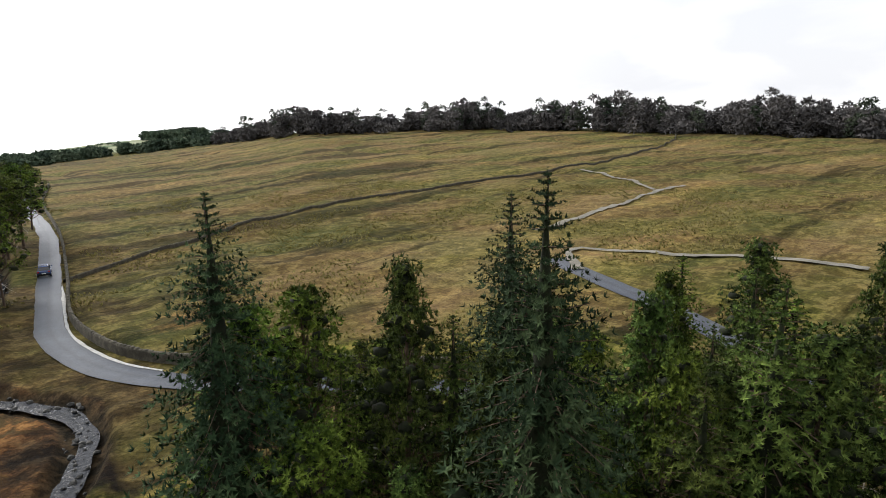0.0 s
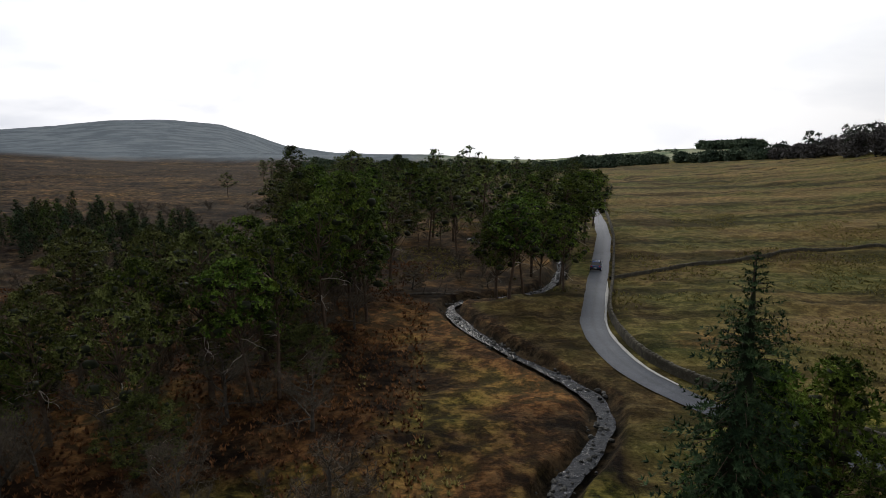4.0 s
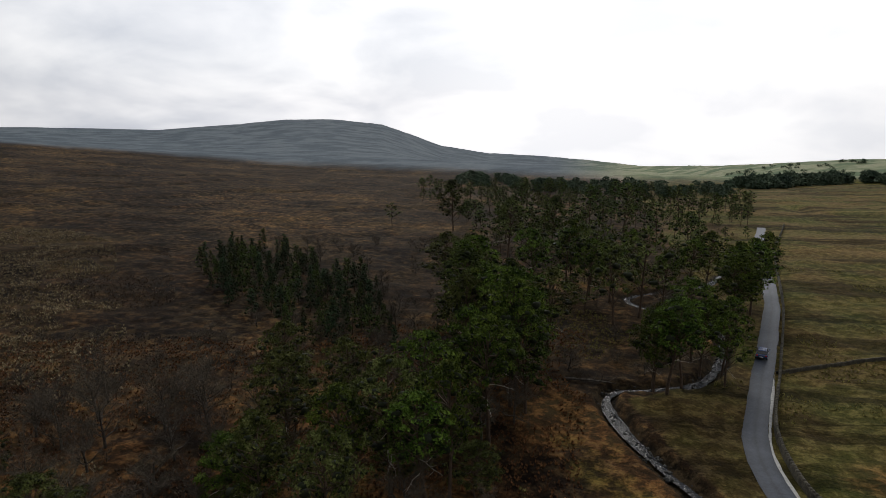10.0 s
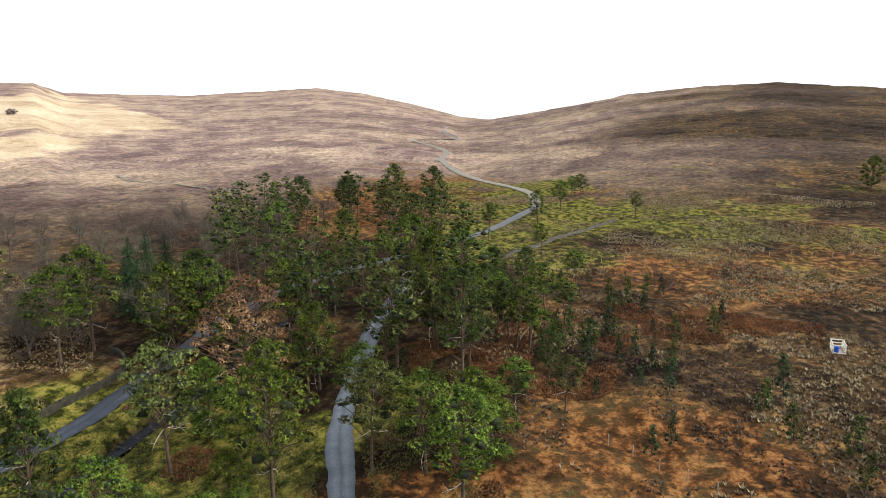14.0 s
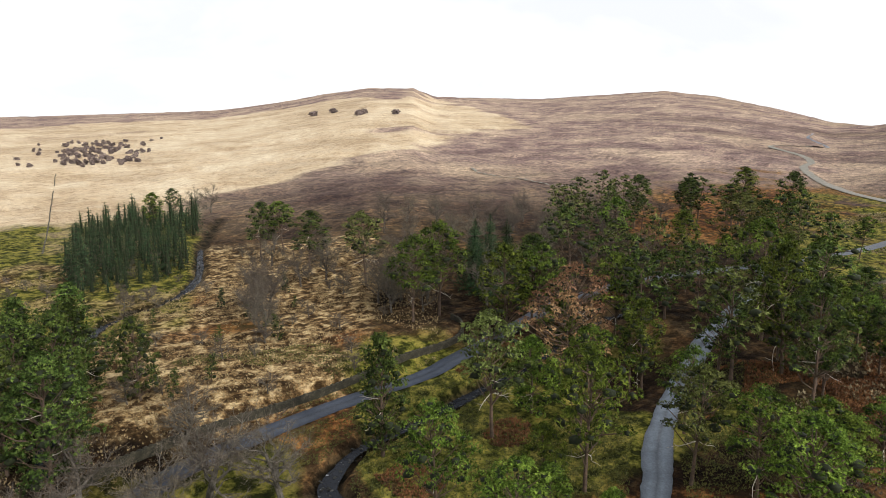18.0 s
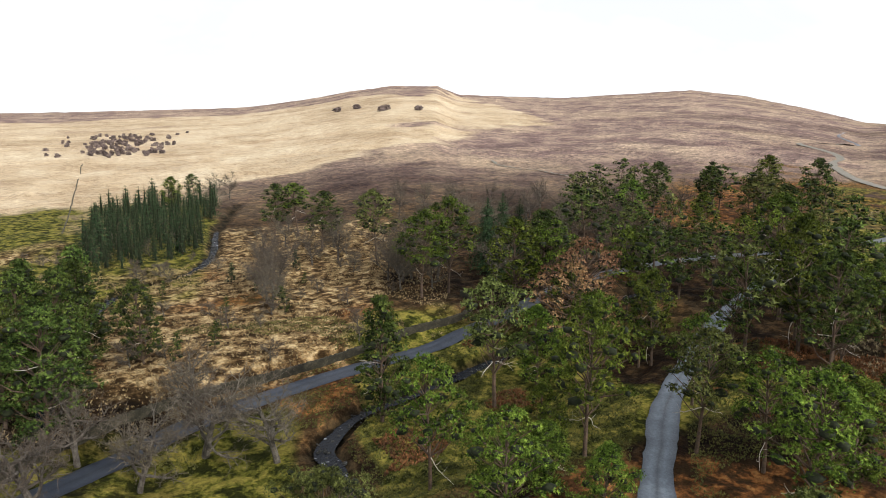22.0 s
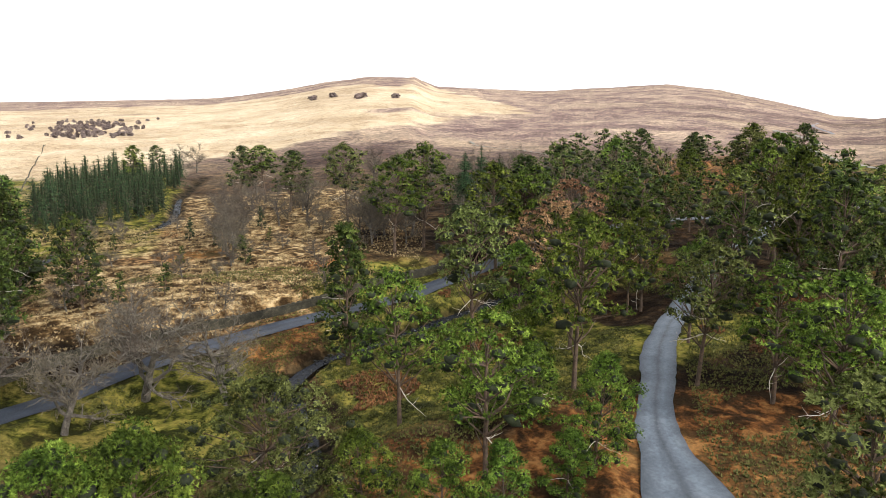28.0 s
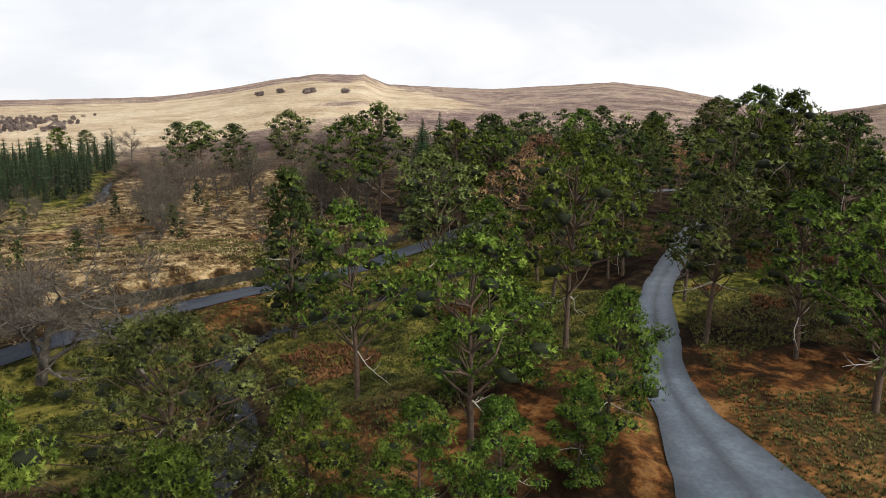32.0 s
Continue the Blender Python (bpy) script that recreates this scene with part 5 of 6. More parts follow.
EAST_PINES_2 = [(18, 9, 12), (15, 7, 10), (19, 4, 12), (22, 2, 13), (16, 3, 10), (25, 9, 13), (27, 5, 13), (20, 11, 12), (30, 12, 12.5), (32, 16, 12), (29, 15, 12), (33, 8, 13), (24, 20, 12), (30, 24, 10), (23, 27, 10), (35, 14, 12)]
stand(EAST_MODELS[:1] + EAST_MODELS[2:] + LANE_CONIFERS[:1] + LANE_CONIFERS[2:], EAST_PINES + EAST_PINES_2, 11, "conifers beside the lane", jitter=0.2)
stand(EAST_MODELS, [(23.0, 34.2, 6.5), (24.1, 31.2, 6.5), (22.0, 36.4, 6.5), (26.4, 29.3, 6.5), (27.3, 26.1, 6.5)], 67, "conifers beside the lane")
stand(SPRUCES, [(11.4, 22, 17), (14.5, 11.6, 17.5), (21.8, 18.4, 16)], 12, "tall spruces beside the lane")


def scatter(n, seed, inside, high, gap=2.0, box=(-260, -220, 260, 460)):
    """Random places where inside(x, y, r, bearing) holds, no nearer than gap to one another or to roads and stream."""
    rng, out = random.Random(seed), []
    lines = np.concatenate([ROAD_PTS[::2], TRACK_PTS[::2], LANE_PTS[::2], STREAM_PTS[::2]])
    tries = 0
    while len(out) < n and tries < n * 60:
        tries += 1
        x, y = rng.uniform(box[0], box[2]), rng.uniform(box[1], box[3])
        if not inside(x, y, math.hypot(x, y), float(bearing(x, y))):
            continue
        if any((x - q[0]) ** 2 + (y - q[1]) ** 2 < gap * gap for q in out):
            continue
        if np.min((lines[:, 0] - x) ** 2 + (lines[:, 1] - y) ** 2) < 9:
            continue
        out.append((x, y, rng.uniform(*high)))
    return out


# the valley wood to the north, the wood round the track, the young plantation, the thickets
def valley_wood(x, y, r, b):
    e = np.interp(r, [110, 220, 330, 470], [5, 12, 13, 9]) + 5.5 * math.sin(x * 0.11) * math.sin(y * 0.05 + 1) + 2 * math.sin(y * 0.21)
    return 115 < r < 400 and -12.5 + (3 if r < 200 else 0) < b < e and not (r < 170 and b < -9)


def track_wood(x, y, r, b):
    return 70 < r < 200 and 107 < b < 128 and y < -22


PLANTATION = [(-29, -141), (-37, -168), (-45, -195), (-65.5, -208), (-77, -195), (-67, -168), (-56, -160), (-52, -136), (-40, -123), (-28, -124)]


def in_plot(x, y, ring):
    """Whether a place lies inside a ring of corners."""
    inside = False
    for (x0, y0), (x1, y1) in zip(ring, ring[1:] + ring[:1]):
        if (y0 > y) != (y1 > y) and x < x0 + (y - y0) / (y1 - y0) * (x1 - x0):
            inside = not inside
    return inside


NAMED = SOUTH_PINES + SOUTH_PINES_2
stand(PINES + BUSHY[:1], scatter(5, 51, lambda x, y, r, b: 34 < r < 100 and 101 < b < 147 and y > -50 and not 106 < float(bearing(x + 7, y + 4)) < 120
                                 and not (b > 132 and r < 44) and not any((x - q[0]) ** 2 + (y - q[1]) ** 2 < 12 for q in NAMED), (7.5, 11.5), 4.2, (-100, -52, -15, -5)), 52, "pines round the forest track")
stand(BARES + OLIVE + SCRUB[:1], scatter(48, 53, lambda x, y, r, b: 31 < r < 85 and 8 < b < 52, (5.5, 8.5), 4, (-60, 20, 0, 80)), 54, "leafless trees on the brackened bank")


def heap(name, kind, places, seed, label):
    """A far wood: many trees joined into one mesh."""
    rng = random.Random(seed)
    mats, src = [], []
    for model in kind:
        lot = []
        for o in model.children:
            me = o.data
            co, vi = np.empty(len(me.vertices) * 3, np.float32), np.empty(len(me.loops), np.int32)
            me.vertices.foreach_get("co", co)
            me.loops.foreach_get("vertex_index", vi)
            tot = np.array([p.loop_total for p in me.polygons], np.int32)
            for m in me.materials:
                if m not in mats:
                    mats.append(m)
            mi = np.empty(len(me.polygons), np.int32)
            me.polygons.foreach_get("material_index", mi)
            lot.append((co.reshape(-1, 3), vi, tot, np.array([mats.index(m) for m in me.materials], np.int32)[mi]))
        src.append((model["high"], lot))
    V, L, N, M, base = [], [], [], [], 0
    z = surface([p[0] for p in places], [p[1] for p in places])
    for (x, y, h), zz in zip(places, z):
        high, lot = src[rng.randrange(len(src))]
        s, a = h / high, rng.uniform(0, 6.283)
        w = s * rng.uniform(0.85, 1.15)
        turn = np.array([[math.cos(a) * w, -math.sin(a) * w, 0], [math.sin(a) * w, math.cos(a) * w, 0], [0, 0, s]])
        for co, vi, tot, m in lot:
            V.append(co @ turn.T + np.array([x, y, zz - 0.1]))
            L.append(vi + base)
            N.append(tot)
            M.append(m)
            base += len(co)
    V, L, N, M = np.concatenate(V).astype(np.float32), np.concatenate(L), np.concatenate(N), np.concatenate(M)
    me = bpy.data.meshes.new(name)
    me.vertices.add(len(V))
    me.vertices.foreach_set("co", V.ravel())
    me.loops.add(len(L))
    me.loops.foreach_set("vertex_index", L)
    me.polygons.add(len(N))
    me.polygons.foreach_set("loop_start", np.concatenate([[0], np.cumsum(N)[:-1]]).astype(np.int32))
    me.polygons.foreach_set("loop_total", N)
    me.polygons.foreach_set("material_index", M)
    me.update(calc_edges=True)
    for m in mats:
        me.materials.append(m)
    tagged(new(name, me), label, "wood", kind="stuff")


heap("valley_wood", FAR_PINES, [(x, y, (h if math.hypot(x, y) < 230 else h * 0.72) * (0.82 + 0.4 * math.sin(x * 0.09 + 1) * math.sin(y * 0.06))) for x, y, h in scatter(330, 31, valley_wood, (4.5, 15), 3.8, (-110, 100, 90, 400))], 32, "dark pine wood filling the far valley floor")
heap("track_wood", FAR_PINES, scatter(40, 33, track_wood, (7.5, 13), 5, (-190, -130, -30, -15)), 34, "pine wood along the far end of the track")
stand(BARES, scatter(44, 35, lambda x, y, r, b: 85 < r < 190 and 118 < b < 143, (7, 10), 5, (-170, -160, -40, -40)), 36, "leafless trees of the track wood")
stand(YOUNG, scatter(190, 37, lambda x, y, r, b: in_plot(x, y, PLANTATION), (3.4, 8.2), 2.7, (-80, -212, -24, -118)), 38, "young plantation", jitter=0.25)
stand(THICKET, scatter(140, 39, lambda x, y, r, b: (((x + 62) * 0.74 + (y - 122) * 0.68) / 15) ** 2 + (((y - 122) * 0.74 - (x + 62) * 0.68) / 46) ** 2 < 0.85 + 0.3 * math.sin(x * 0.5) * math.sin(y * 0.4), (3.0, 6.5), 2.5, (-105, 80, -20, 170)), 40, "thicket of young conifers")
heap("valley_scrub", SCRUB, scatter(110, 57, lambda x, y, r, b: 85 < r < 190 and -7 < b < 30, (2.5, 5.5), 3.5, (-100, 80, 30, 190)), 58, "brown leafless scrub between the valley pines")
stand(SCRUB, scatter(110, 41, lambda x, y, r, b: 28 < r < 110 and 5 < b < 62, (2.2, 4.5), 3, (-100, 10, 10, 110)), 42, "scrub on the brackened bank")
stand(SCRUB, scatter(80, 43, lambda x, y, r, b: 62 < r < 150 and 140 < b < 172 and y < -63, (2, 4.5), 3, (-110, -160, 0, -60)), 44, "scrub on the straw bank")
stand(THICKET, scatter(20, 45, lambda x, y, r, b: 70 < r < 115 and 150 < b < 172, (2, 4), 4, (-70, -120, 0, -60)), 46, "young self-sown conifers")
stand(THICKET, scatter(30, 47, lambda x, y, r, b: 60 < r < 120 and 88 < b < 108, (2, 4), 4, (-120, -40, -40, 10)), 48, "young self-sown conifers")
for lot in (EAST_MODELS, DENSE, OAKS, PINES, BUSHY, OLIVE, FAR_PINES, SPRUCES, LANE_CONIFERS, THICKET, YOUNG, BARES, LARCH, SCRUB):
    for t in lot:
        for o in (*t.children_recursive, t):
            bpy.data.objects.remove(o)


# ---- woods on the far crests ----
def crowns(name, rows, mat, label, seed, blades=80):
    """Far trees as lumpy crowns of blades on stems, one heap; rows give (bearing, distance, height, width)."""
    nr = np.random.RandomState(seed)
    c, r = [], []
    for b, d, h, w in rows:
        x, y = -math.sin(radians(b)) * d, math.cos(radians(b)) * d
        z = float(surface(x, y)[0])
        for k in range(5):
            f = 0.12 + 0.2 * k
            s = w * (0.65 + 0.35 * math.sin(math.pi * min(1, f)))
            c.append((x + nr.uniform(-0.5, 0.5) * w, y + nr.uniform(-0.5, 0.5) * w, z + h * f * nr.uniform(0.85, 1.08)))
            r.append((s, s, h * 0.14))
    v, f = tufts(nr, np.array(c), np.array(r), blades, max(0.8, rows[0][3] * 0.5), slim=0.3)
    tagged(big_mesh(name, v, f, 3, mat), label, "wood", kind="stuff")


rng = random.Random(5)


def crest_rows(seed, n, b0, b1, d, high, wide):
    rng = random.Random(seed)
    return [(b, float(crest_d(b)) * rng.uniform(*d), rng.uniform(*high), rng.uniform(*wide)) for b in (rng.uniform(b0, b1) for _ in range(n))]


crowns("crest_wood", [(b, d, h * (0.8 + 0.25 * math.sin(b * 0.5) + (0.25 if b < -52 else 0.0)), w) for b, d, h, w in crest_rows(1, 420, -84, -27, (0.98, 1.12), (6, 17), (3, 6))], FARBARE, "bare grey-brown wood along the field crest", 1)
crowns("crest_conifers", crest_rows(2, 70, -84, -27, (0.99, 1.08), (12, 19), (2.5, 4)), FARWOOD, "dark conifers along the field crest", 2)
crowns("valley_hedge", crest_rows(3, 90, -27, -11, (0.98, 1.05), (5, 9), (3.5, 6)), FARWOOD, "dark wooded belt across the far fields", 3)
crowns("valley_floor_wood", crest_rows(4, 80, -11, 12, (0.78, 0.98), (3, 7.5), (2.5, 4.5)), FARWOOD, "dark woods on the far valley floor", 4)
rng = random.Random(5)
crowns("hilltop_plantation", [(rng.uniform(-26, -21.7), rng.uniform(1700, 1790), rng.uniform(15, 18), rng.uniform(9, 13)) for _ in range(60)], FARWOOD, "dark square conifer plantation on a far hilltop", 5, 40)
crowns("hedge_lines", [(rng.uniform(-20, -3), 1500 + 60 * math.floor(rng.uniform(0, 6)), rng.uniform(4, 7), rng.uniform(4, 7)) for _ in range(110)], FARWOOD, "dark hedge trees between far green fields", 6, 16)
crowns("hill_bushes", [(b + rng.uniform(-0.25, 0.25), d, 4.2, 3.4) for b, d in ((149, 790), (148.6, 800), (147.4, 790), (147.2, 800), (145, 700), (144.7, 705), (145.2, 695), (142.3, 690))], HILLBUSH, "brown bushes on the bleached hill", 7)
crowns("gorge_trees", [(165.4 + rng.gauss(0, 1.9), rng.uniform(430, 700), rng.uniform(1.2, 3), rng.uniform(0.6, 1.5)) for _ in range(150)], HILLBUSH, "bare trees in a far side gorge", 8)


# ---- car on the lane ----
def small_car(place):
    car = thing("car", place, "small dark blue hatchback driving along the lane", "car")
    bm = bmesh.new()
    rings = [(-1.95, 0.35, 0.78, 0.74), (-1.85, 0.3, 0.95, 0.8), (-1.2, 0.28, 1.0, 0.84), (0.6, 0.28, 0.98, 0.84), (1.5, 0.28, 0.86, 0.8), (1.95, 0.32, 0.7, 0.68)]
    loops = []
    for y, lo, hi, w in rings:
        loops.append([bm.verts.new(p) for p in ((-w, y, lo), (-w * 1.03, y, (lo + hi) / 2), (-w * 0.94, y, hi), (w * 0.94, y, hi), (w * 1.03, y, (lo + hi) / 2), (w, y, lo))])
    for a, b in zip(loops, loops[1:]):
        for k in range(6):
            bm.faces.new((a[k], a[(k + 1) % 6], b[(k + 1) % 6], b[k]))
    bm.faces.new(loops[0][::-1])
    bm.faces.new(loops[-1])
    bmesh.ops.bevel(bm, geom=bm.edges[:], offset=0.05, segments=2, affect="EDGES")
    bmesh.ops.recalc_face_normals(bm, faces=bm.faces[:])
    smooth_shade(part("body", bm, CAR_PAINT, car))
    for name, mat, grow, z1 in (("window", CAR_GLASS, 0.0, 1.38), ("roof", CAR_PAINT, 0.012, 1.45)):
        bm = bmesh.new()
        z0 = 0.97 if name == "window" else 1.37
        low, top = ((-1.75, 1.05, 0.78), (-1.3, 0.35, 0.6)) if name == "window" else ((-1.32, 0.36, 0.62), (-1.2, 0.2, 0.52))
        a = [bm.verts.new((sx * low[2], y, z0)) for sx, y in ((-1, low[0]), (1, low[0]), (1, low[1]), (-1, low[1]))]
        b = [bm.verts.new((sx * top[2], y, z1)) for sx, y in ((-1, top[0]), (1, top[0]), (1, top[1]), (-1, top[1]))]
        for k in range(4):
            bm.faces.new((a[k], a[(k + 1) % 4], b[(k + 1) % 4], b[k]))
        bm.faces.new(b)
        bm.faces.new(a[::-1])
        bmesh.ops.bevel(bm, geom=bm.edges[:], offset=0.03, segments=2, affect="EDGES")
        part(name, bm, mat, car)
    for sx in (-1, 1):
        for y in (-1.25, 1.25):
            bm = bmesh.new()
            bmesh.ops.create_cone(bm, cap_ends=True, segments=20, radius1=0.31, radius2=0.31, depth=0.2, matrix=pose(sx * 0.76, y, 0.31, 0, 90, 0))
            bmesh.ops.bevel(bm, geom=bm.edges[:], offset=0.03, segments=1, affect="EDGES")
            tyre = part("tyre", bm, RUBBER, car)
            bm = bmesh.new()
            bmesh.ops.create_cone(bm, cap_ends=True, segments=12, radius1=0.19, radius2=0.16, depth=0.05, matrix=pose(sx * 0.87, y, 0.31, 0, sx * 90, 0))
            part("rim", bm, ALLOY, tyre)
        bm = box_bm(bmesh.new(), (0.24, 0.08, 0.22), (sx * 0.62, -1.93, 0.82), bevel=0.03)
        part("tail_light", bm, LAMP_RED, car)
        bm = box_bm(bmesh.new(), (0.3, 0.1, 0.14), (sx * 0.55, 1.9, 0.62), bevel=0.03)
        part("headlight", bm, LAMP_CLEAR, car)
        bm = box_bm(bmesh.new(), (0.18, 0.1, 0.12), (sx * 0.95, 0.75, 1.0), bevel=0.03)
        part("wing_mirror", bm, CAR_PAINT, car)
    part("bumper", box_bm(bmesh.new(), (1.5, 0.14, 0.24), (0, -1.96, 0.45), bevel=0.05), RUBBER, car)
    part("number_plate", box_bm(bmesh.new(), (0.5, 0.02, 0.11), (0, -2.035, 0.62), bevel=0.004), LAMP_CLEAR, car)
    return car


small_car(Matrix.Translation((26.2, 103.0, float(land(26.2, 103.0)) + 0.0)) @ pose(0, 0, 0, 0, 0, -16))


# ---- pale timber feeder on the moor ----
def feeder(place):
    f = thing("timber_feeder", place, "pale timber stock frame with a blue drum on the heather", "feeder")
    for sx in (-0.7, 0.7):
        for y in (-1.3, 0.0, 1.3):
            part("post", box_bm(bmesh.new(), (0.12, 0.12, 1.35), (sx, y, 0.67), bevel=0.012), WHITE_WOOD, f)
        for z in (0.25, 0.75, 1.3):
            part("side_rail", box_bm(bmesh.new(), (0.06, 2.75, 0.12), (sx * 1.1, 0, z), bevel=0.01), WHITE_WOOD, f)
    for y in (-1.3, 0.0, 1.3):
        for z in ((0.25, 1.3) if y else (1.3,)):
            part("cross_rail", box_bm(bmesh.new(), (1.5, 0.07, 0.12), (0, y * 1.05, z), bevel=0.01), WHITE_WOOD, f)
    part("floor_board", box_bm(bmesh.new(), (1.3, 2.5, 0.05), (0, 0, 0.12), bevel=0.01), POST, f)
    bm = bmesh.new()
    bmesh.ops.create_cone(bm, cap_ends=True, segments=24, radius1=0.3, radius2=0.3, depth=0.85, matrix=pose(-0.3, -0.85, 0.58))
    bmesh.ops.bevel(bm, geom=[e for e in bm.edges if len(e.link_faces) == 2 and e.calc_face_angle() > 1], offset=0.03, segments=2, affect="EDGES")
    part("drum", bm, BLUE, f, "blue plastic drum")
    return f


feeder(Matrix.Translation((-97.6, 22.5, float(surface(-97.6, 22.5)[0]))) @ pose(0, 0, 0, 0, 0, 86))


# ---- fences ----
WIRE = material("dull_wire", [(0.06, 0.055, 0.05), (0.12, 0.11, 0.1)], scale=3, rough=0.6, bump=0, metal=0.5)


def fence(line, step, high, label, seed):
    pts = curve_points(line, step)
    rng = random.Random(seed)
    z = surface(pts[:, 0], pts[:, 1])
    f = thing("fence", pose(pts[0][0], pts[0][1], float(z[0])), label, "fence")
    o = Vector((pts[0][0], pts[0][1], float(z[0])))
    tops = []
    for p, h in zip(pts, z):
        q = Vector((p[0], p[1], h)) - o
        lean = Vector((rng.uniform(-0.06, 0.06), rng.uniform(-0.06, 0.06), high * rng.uniform(0.9, 1.1)))
        v, fc = tube([q - Vector((0, 0, 0.3)), q + lean], [0.055, 0.05], 6)
        fc.append(tuple(range(6, 12)))
        mesh_object("post", v, fc, POST, f)
        tops.append(q + lean)
    for k in (0.95, 0.6, 0.3):
        v, fc = tube([t - Vector((0, 0, high * (1 - k))) for t in tops], [0.008] * len(tops), 3)
        mesh_object("wire", v, fc, WIRE, f)


fence([(-62, -4), (-55, 8), (-47, 20), (-40, 32), (-36, 44)], 2.6, 1.1, "post and wire fence on the bracken slope", 1)
fence([(-125, -33), (-135, -8), (-150, 20), (-160, 45)], 4, 1.1, "old leaning post and wire fence on the moor", 2)


# ---- fallen timber ----
def fallen(place, length, seed, label):
    rng = random.Random(seed)
    t = thing("fallen_tree", place, label, "fallen tree")
    pts, rad = branch(rng, Vector((0, 0, 0.15)), Vector((1, 0, 0.04)), length, 0.2, 0.08, 7, 0, 0.3)
    v, f = tube(pts, rad, 8)
    smooth_shade(mesh_object("trunk", v, f, GREY_BARK, t))
    for k in (2, 3, 4, 5, 6):
        a = rng.uniform(0.3, 2.6)
        bp, br = branch(rng, pts[k], Vector((rng.uniform(0.2, 0.8), math.cos(a), math.sin(a))), length * 0.25, 0.07, 0.3, 4)
        v, f = tube(bp, br, 5)
        mesh_object("dead_limb", v, f, GREY_BARK, t)


fallen(Matrix.Translation((-3, 86, float(surface(-3, 86)[0]))) @ pose(0, 0, 0, 0, 0, -12), 7, 1, "dark fallen tree with bare limbs beside the stream")
fallen(Matrix.Translation((-33, -12.5, float(surface(-33, -12.5)[0]))) @ pose(0, 0, 0, 0, 0, 150), 4, 2, "bleached fallen branch in the bracken")


# ---- ground cover: bracken, tussocks and heather tufts ----
def sward(name, count, seed, inside, mat, label, size, box, flop=0.7, clump=-0.1):
    nr = np.random.RandomState(seed)
    x, y = nr.uniform(box[0], box[2], count * 5), nr.uniform(box[1], box[3], count * 5)
    r, b = np.hypot(x, y), bearing(x, y)
    keep = inside(x, y, r, b) & (0.6 * hash_noise(x / 6, y / 6, seed) + 0.7 * hash_noise(x / 22, y / 22, seed + 9) > clump)
    x, y = x[keep][:count], y[keep][:count]
    for pts, gap in ((ROAD_PTS, 2.0), (TRACK_PTS, 2.2), (LANE_PTS, 2.0), (STREAM_PTS, 1.8)):
        d, _ = nearest(x, y, pts, 4)
        x, y = x[d > gap], y[d > gap]
    z = surface(x, y)
    n, k = len(x), 6
    at = np.repeat(np.stack([x, y, z], -1), k, 0)
    a = nr.uniform(0, 6.283, n * k)
    s = np.repeat(nr.uniform(0.6, 1.4, n), k) * size * nr.uniform(0.7, 1.2, n * k)
    way = np.stack([np.cos(a) * flop, np.sin(a) * flop, nr.uniform(0.5, 1.0, n * k)], -1) * s[:, None]
    side = np.stack([-np.sin(a), np.cos(a), 0 * a], -1) * s[:, None] * 0.28
    foot = at + way * 0.1 - np.array([0, 0, 0.05])
    v = np.stack([foot - side, foot + side, at + way], 1).reshape(-1, 3)
    tagged(big_mesh(name, v, np.arange(len(v)).reshape(-1, 3), 3, mat), label, "undergrowth", kind="stuff")


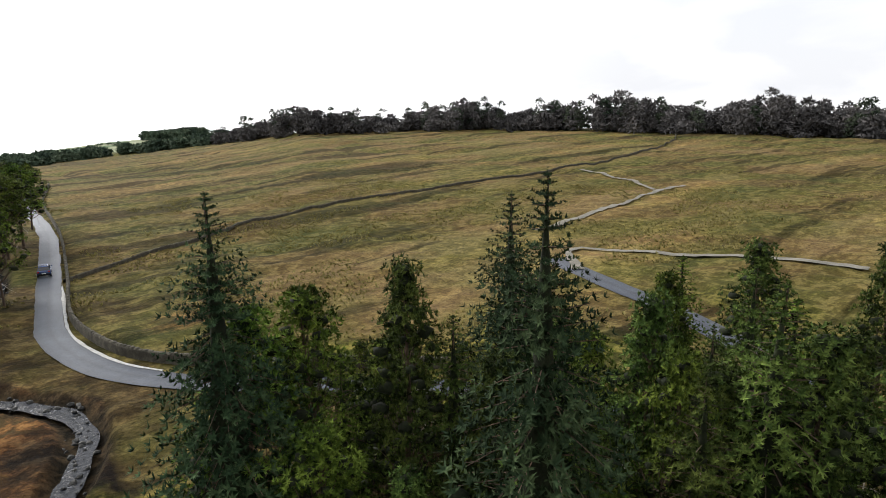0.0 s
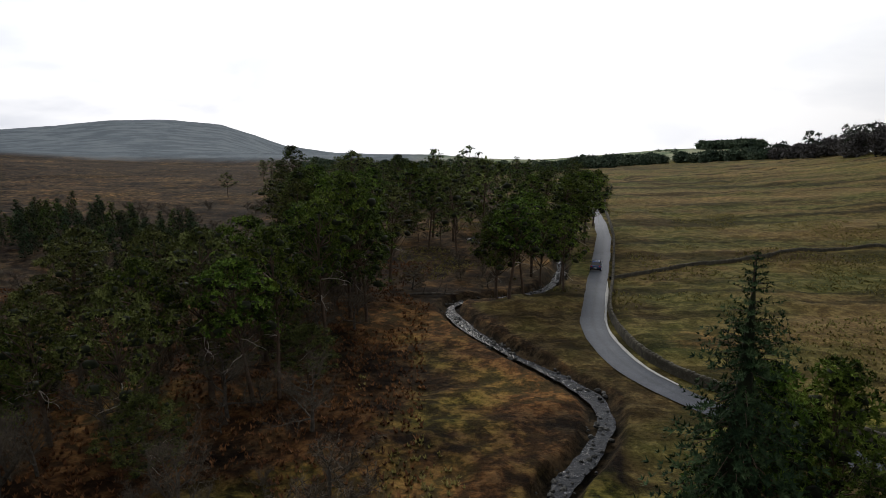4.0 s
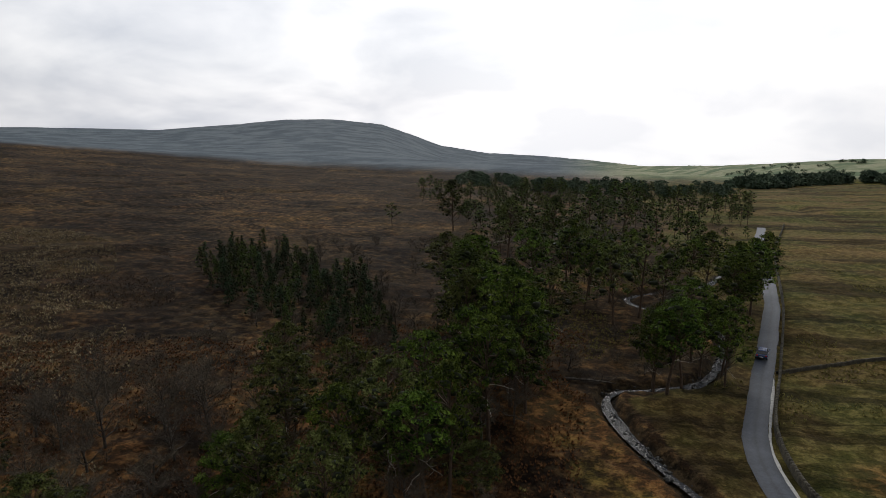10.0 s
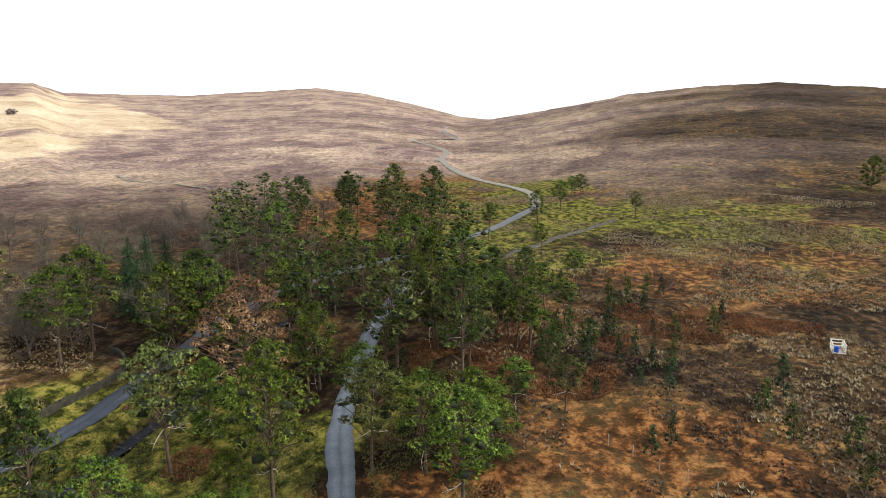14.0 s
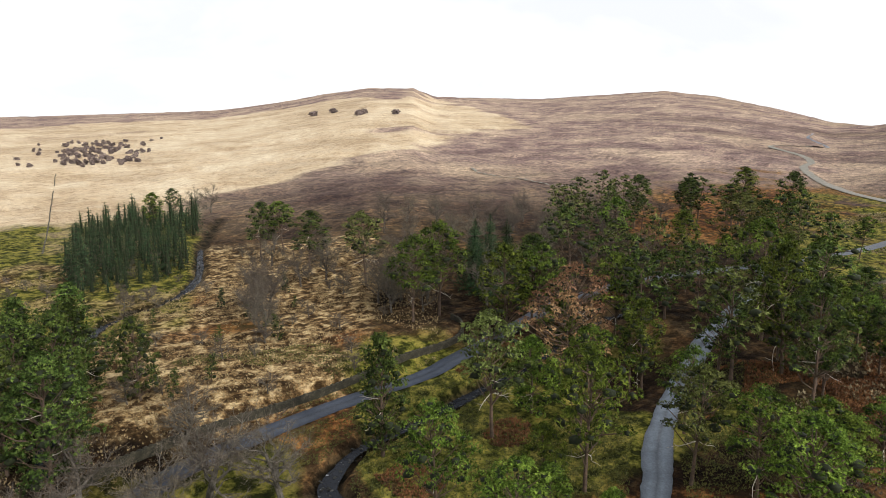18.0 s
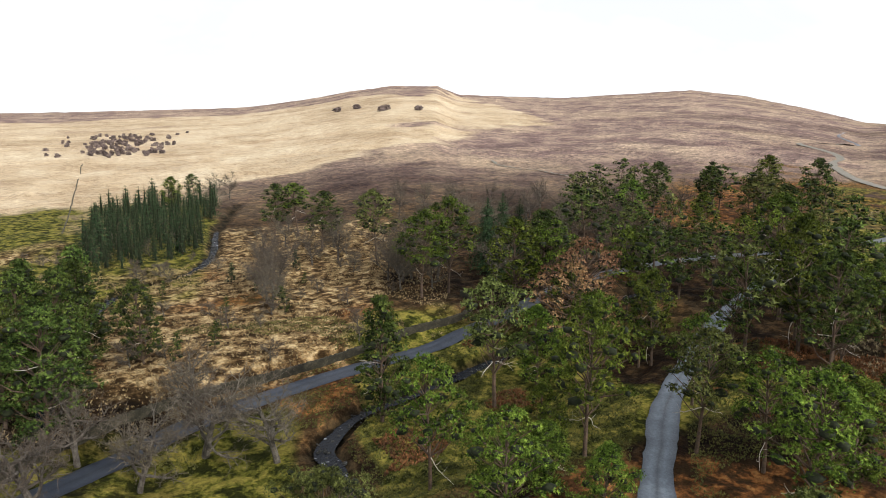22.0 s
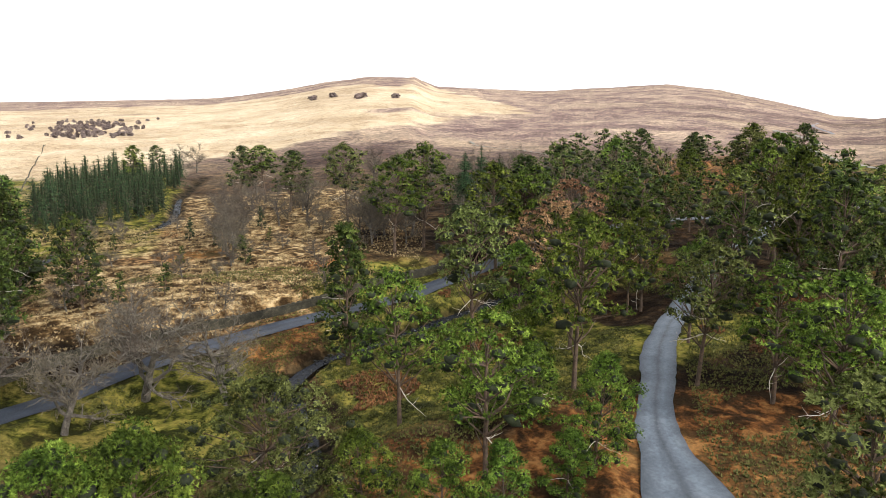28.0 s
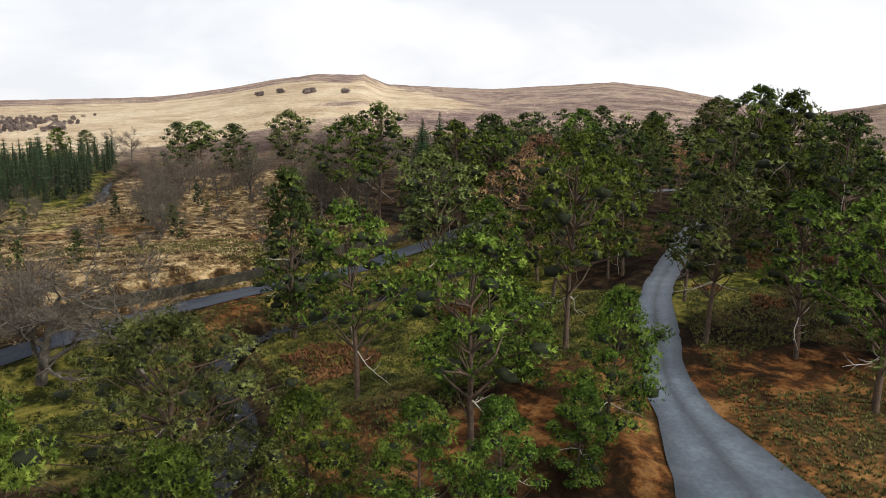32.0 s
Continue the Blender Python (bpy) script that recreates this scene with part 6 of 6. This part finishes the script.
BRACKEN_LEAF = material("dead_bracken", [(0.035, 0.016, 0.007), (0.11, 0.045, 0.015), (0.24, 0.115, 0.042)], scale=0.25, bump=0, island=0.35)
STRAW = material("straw_grass", [(0.1, 0.07, 0.032), (0.2, 0.145, 0.072), (0.34, 0.27, 0.15)], scale=0.25, bump=0, island=0.3)
OLIVE_GRASS = material("olive_grass", [(0.1, 0.092, 0.026), (0.17, 0.15, 0.042), (0.27, 0.22, 0.085)], scale=0.25, bump=0, island=0.3)
MOSS_GRASS = material("mossy_grass", [(0.03, 0.034, 0.009), (0.07, 0.072, 0.016), (0.14, 0.125, 0.034)], scale=0.4, bump=0, island=0.4)
HEATHER_TUFT = material("heather_tufts", [(0.03, 0.02, 0.016), (0.07, 0.048, 0.034), (0.16, 0.115, 0.07)], scale=0.15, bump=0, island=0.4)
PALE_TUSSOCK = material("pale_moor_grass", [(0.1, 0.075, 0.04), (0.19, 0.15, 0.085), (0.32, 0.265, 0.165)], scale=0.15, bump=0, island=0.3)
sward("bracken_slope", 16000, 1, lambda x, y, r, b: (r > 22) & (r < 110) & (b > 0) & (b < 66), BRACKEN_LEAF, "flattened rust-brown dead bracken", 0.28, (-100, 10, 15, 110))
sward("bracken_clearing", 42000, 2, lambda x, y, r, b: (r > 20) & (r < 110) & (b > 78) & (b < 150) & ((b < 112) | (hash_noise(x / 7, y / 7, 77) > 0.35)), BRACKEN_LEAF, "flattened rust-brown dead bracken", 0.24, (-110, -60, -12, 25), clump=0.1)
sward("straw_bank", 16000, 3, lambda x, y, r, b: (r > 60) & (r < 150) & (b > 138), STRAW, "tufts of bleached straw-coloured grass", 0.2, (-100, -150, 0, -58))
sward("field_tussocks", 16000, 4, lambda x, y, r, b: (b < 12) & (r > 32) & (r < 190), OLIVE_GRASS, "olive tussocks of rough pasture grass", 0.26, (-6, 30, 180, 190), clump=0.2)
sward("heather_moor", 20000, 5, lambda x, y, r, b: (b > 36) & (b < 104) & (r > 45) & (r < 190), HEATHER_TUFT, "dark wiry heather tufts", 0.3, (-190, -40, -20, 150), clump=0.05)
sward("moor_grass", 36000, 7, lambda x, y, r, b: (b > 40) & (b < 108) & (r > 55) & (r < 230), PALE_TUSSOCK, "pale tussocks of moor grass in the heather", 0.34, (-230, -60, -20, 160), clump=0.05)
sward("moss_grass", 46000, 6, lambda x, y, r, b: (b > 105) & (r > 20) & (r < 85), MOSS_GRASS, "mossy green grass between the pines", 0.14, (-85, -80, -5, -8), clump=0.0)
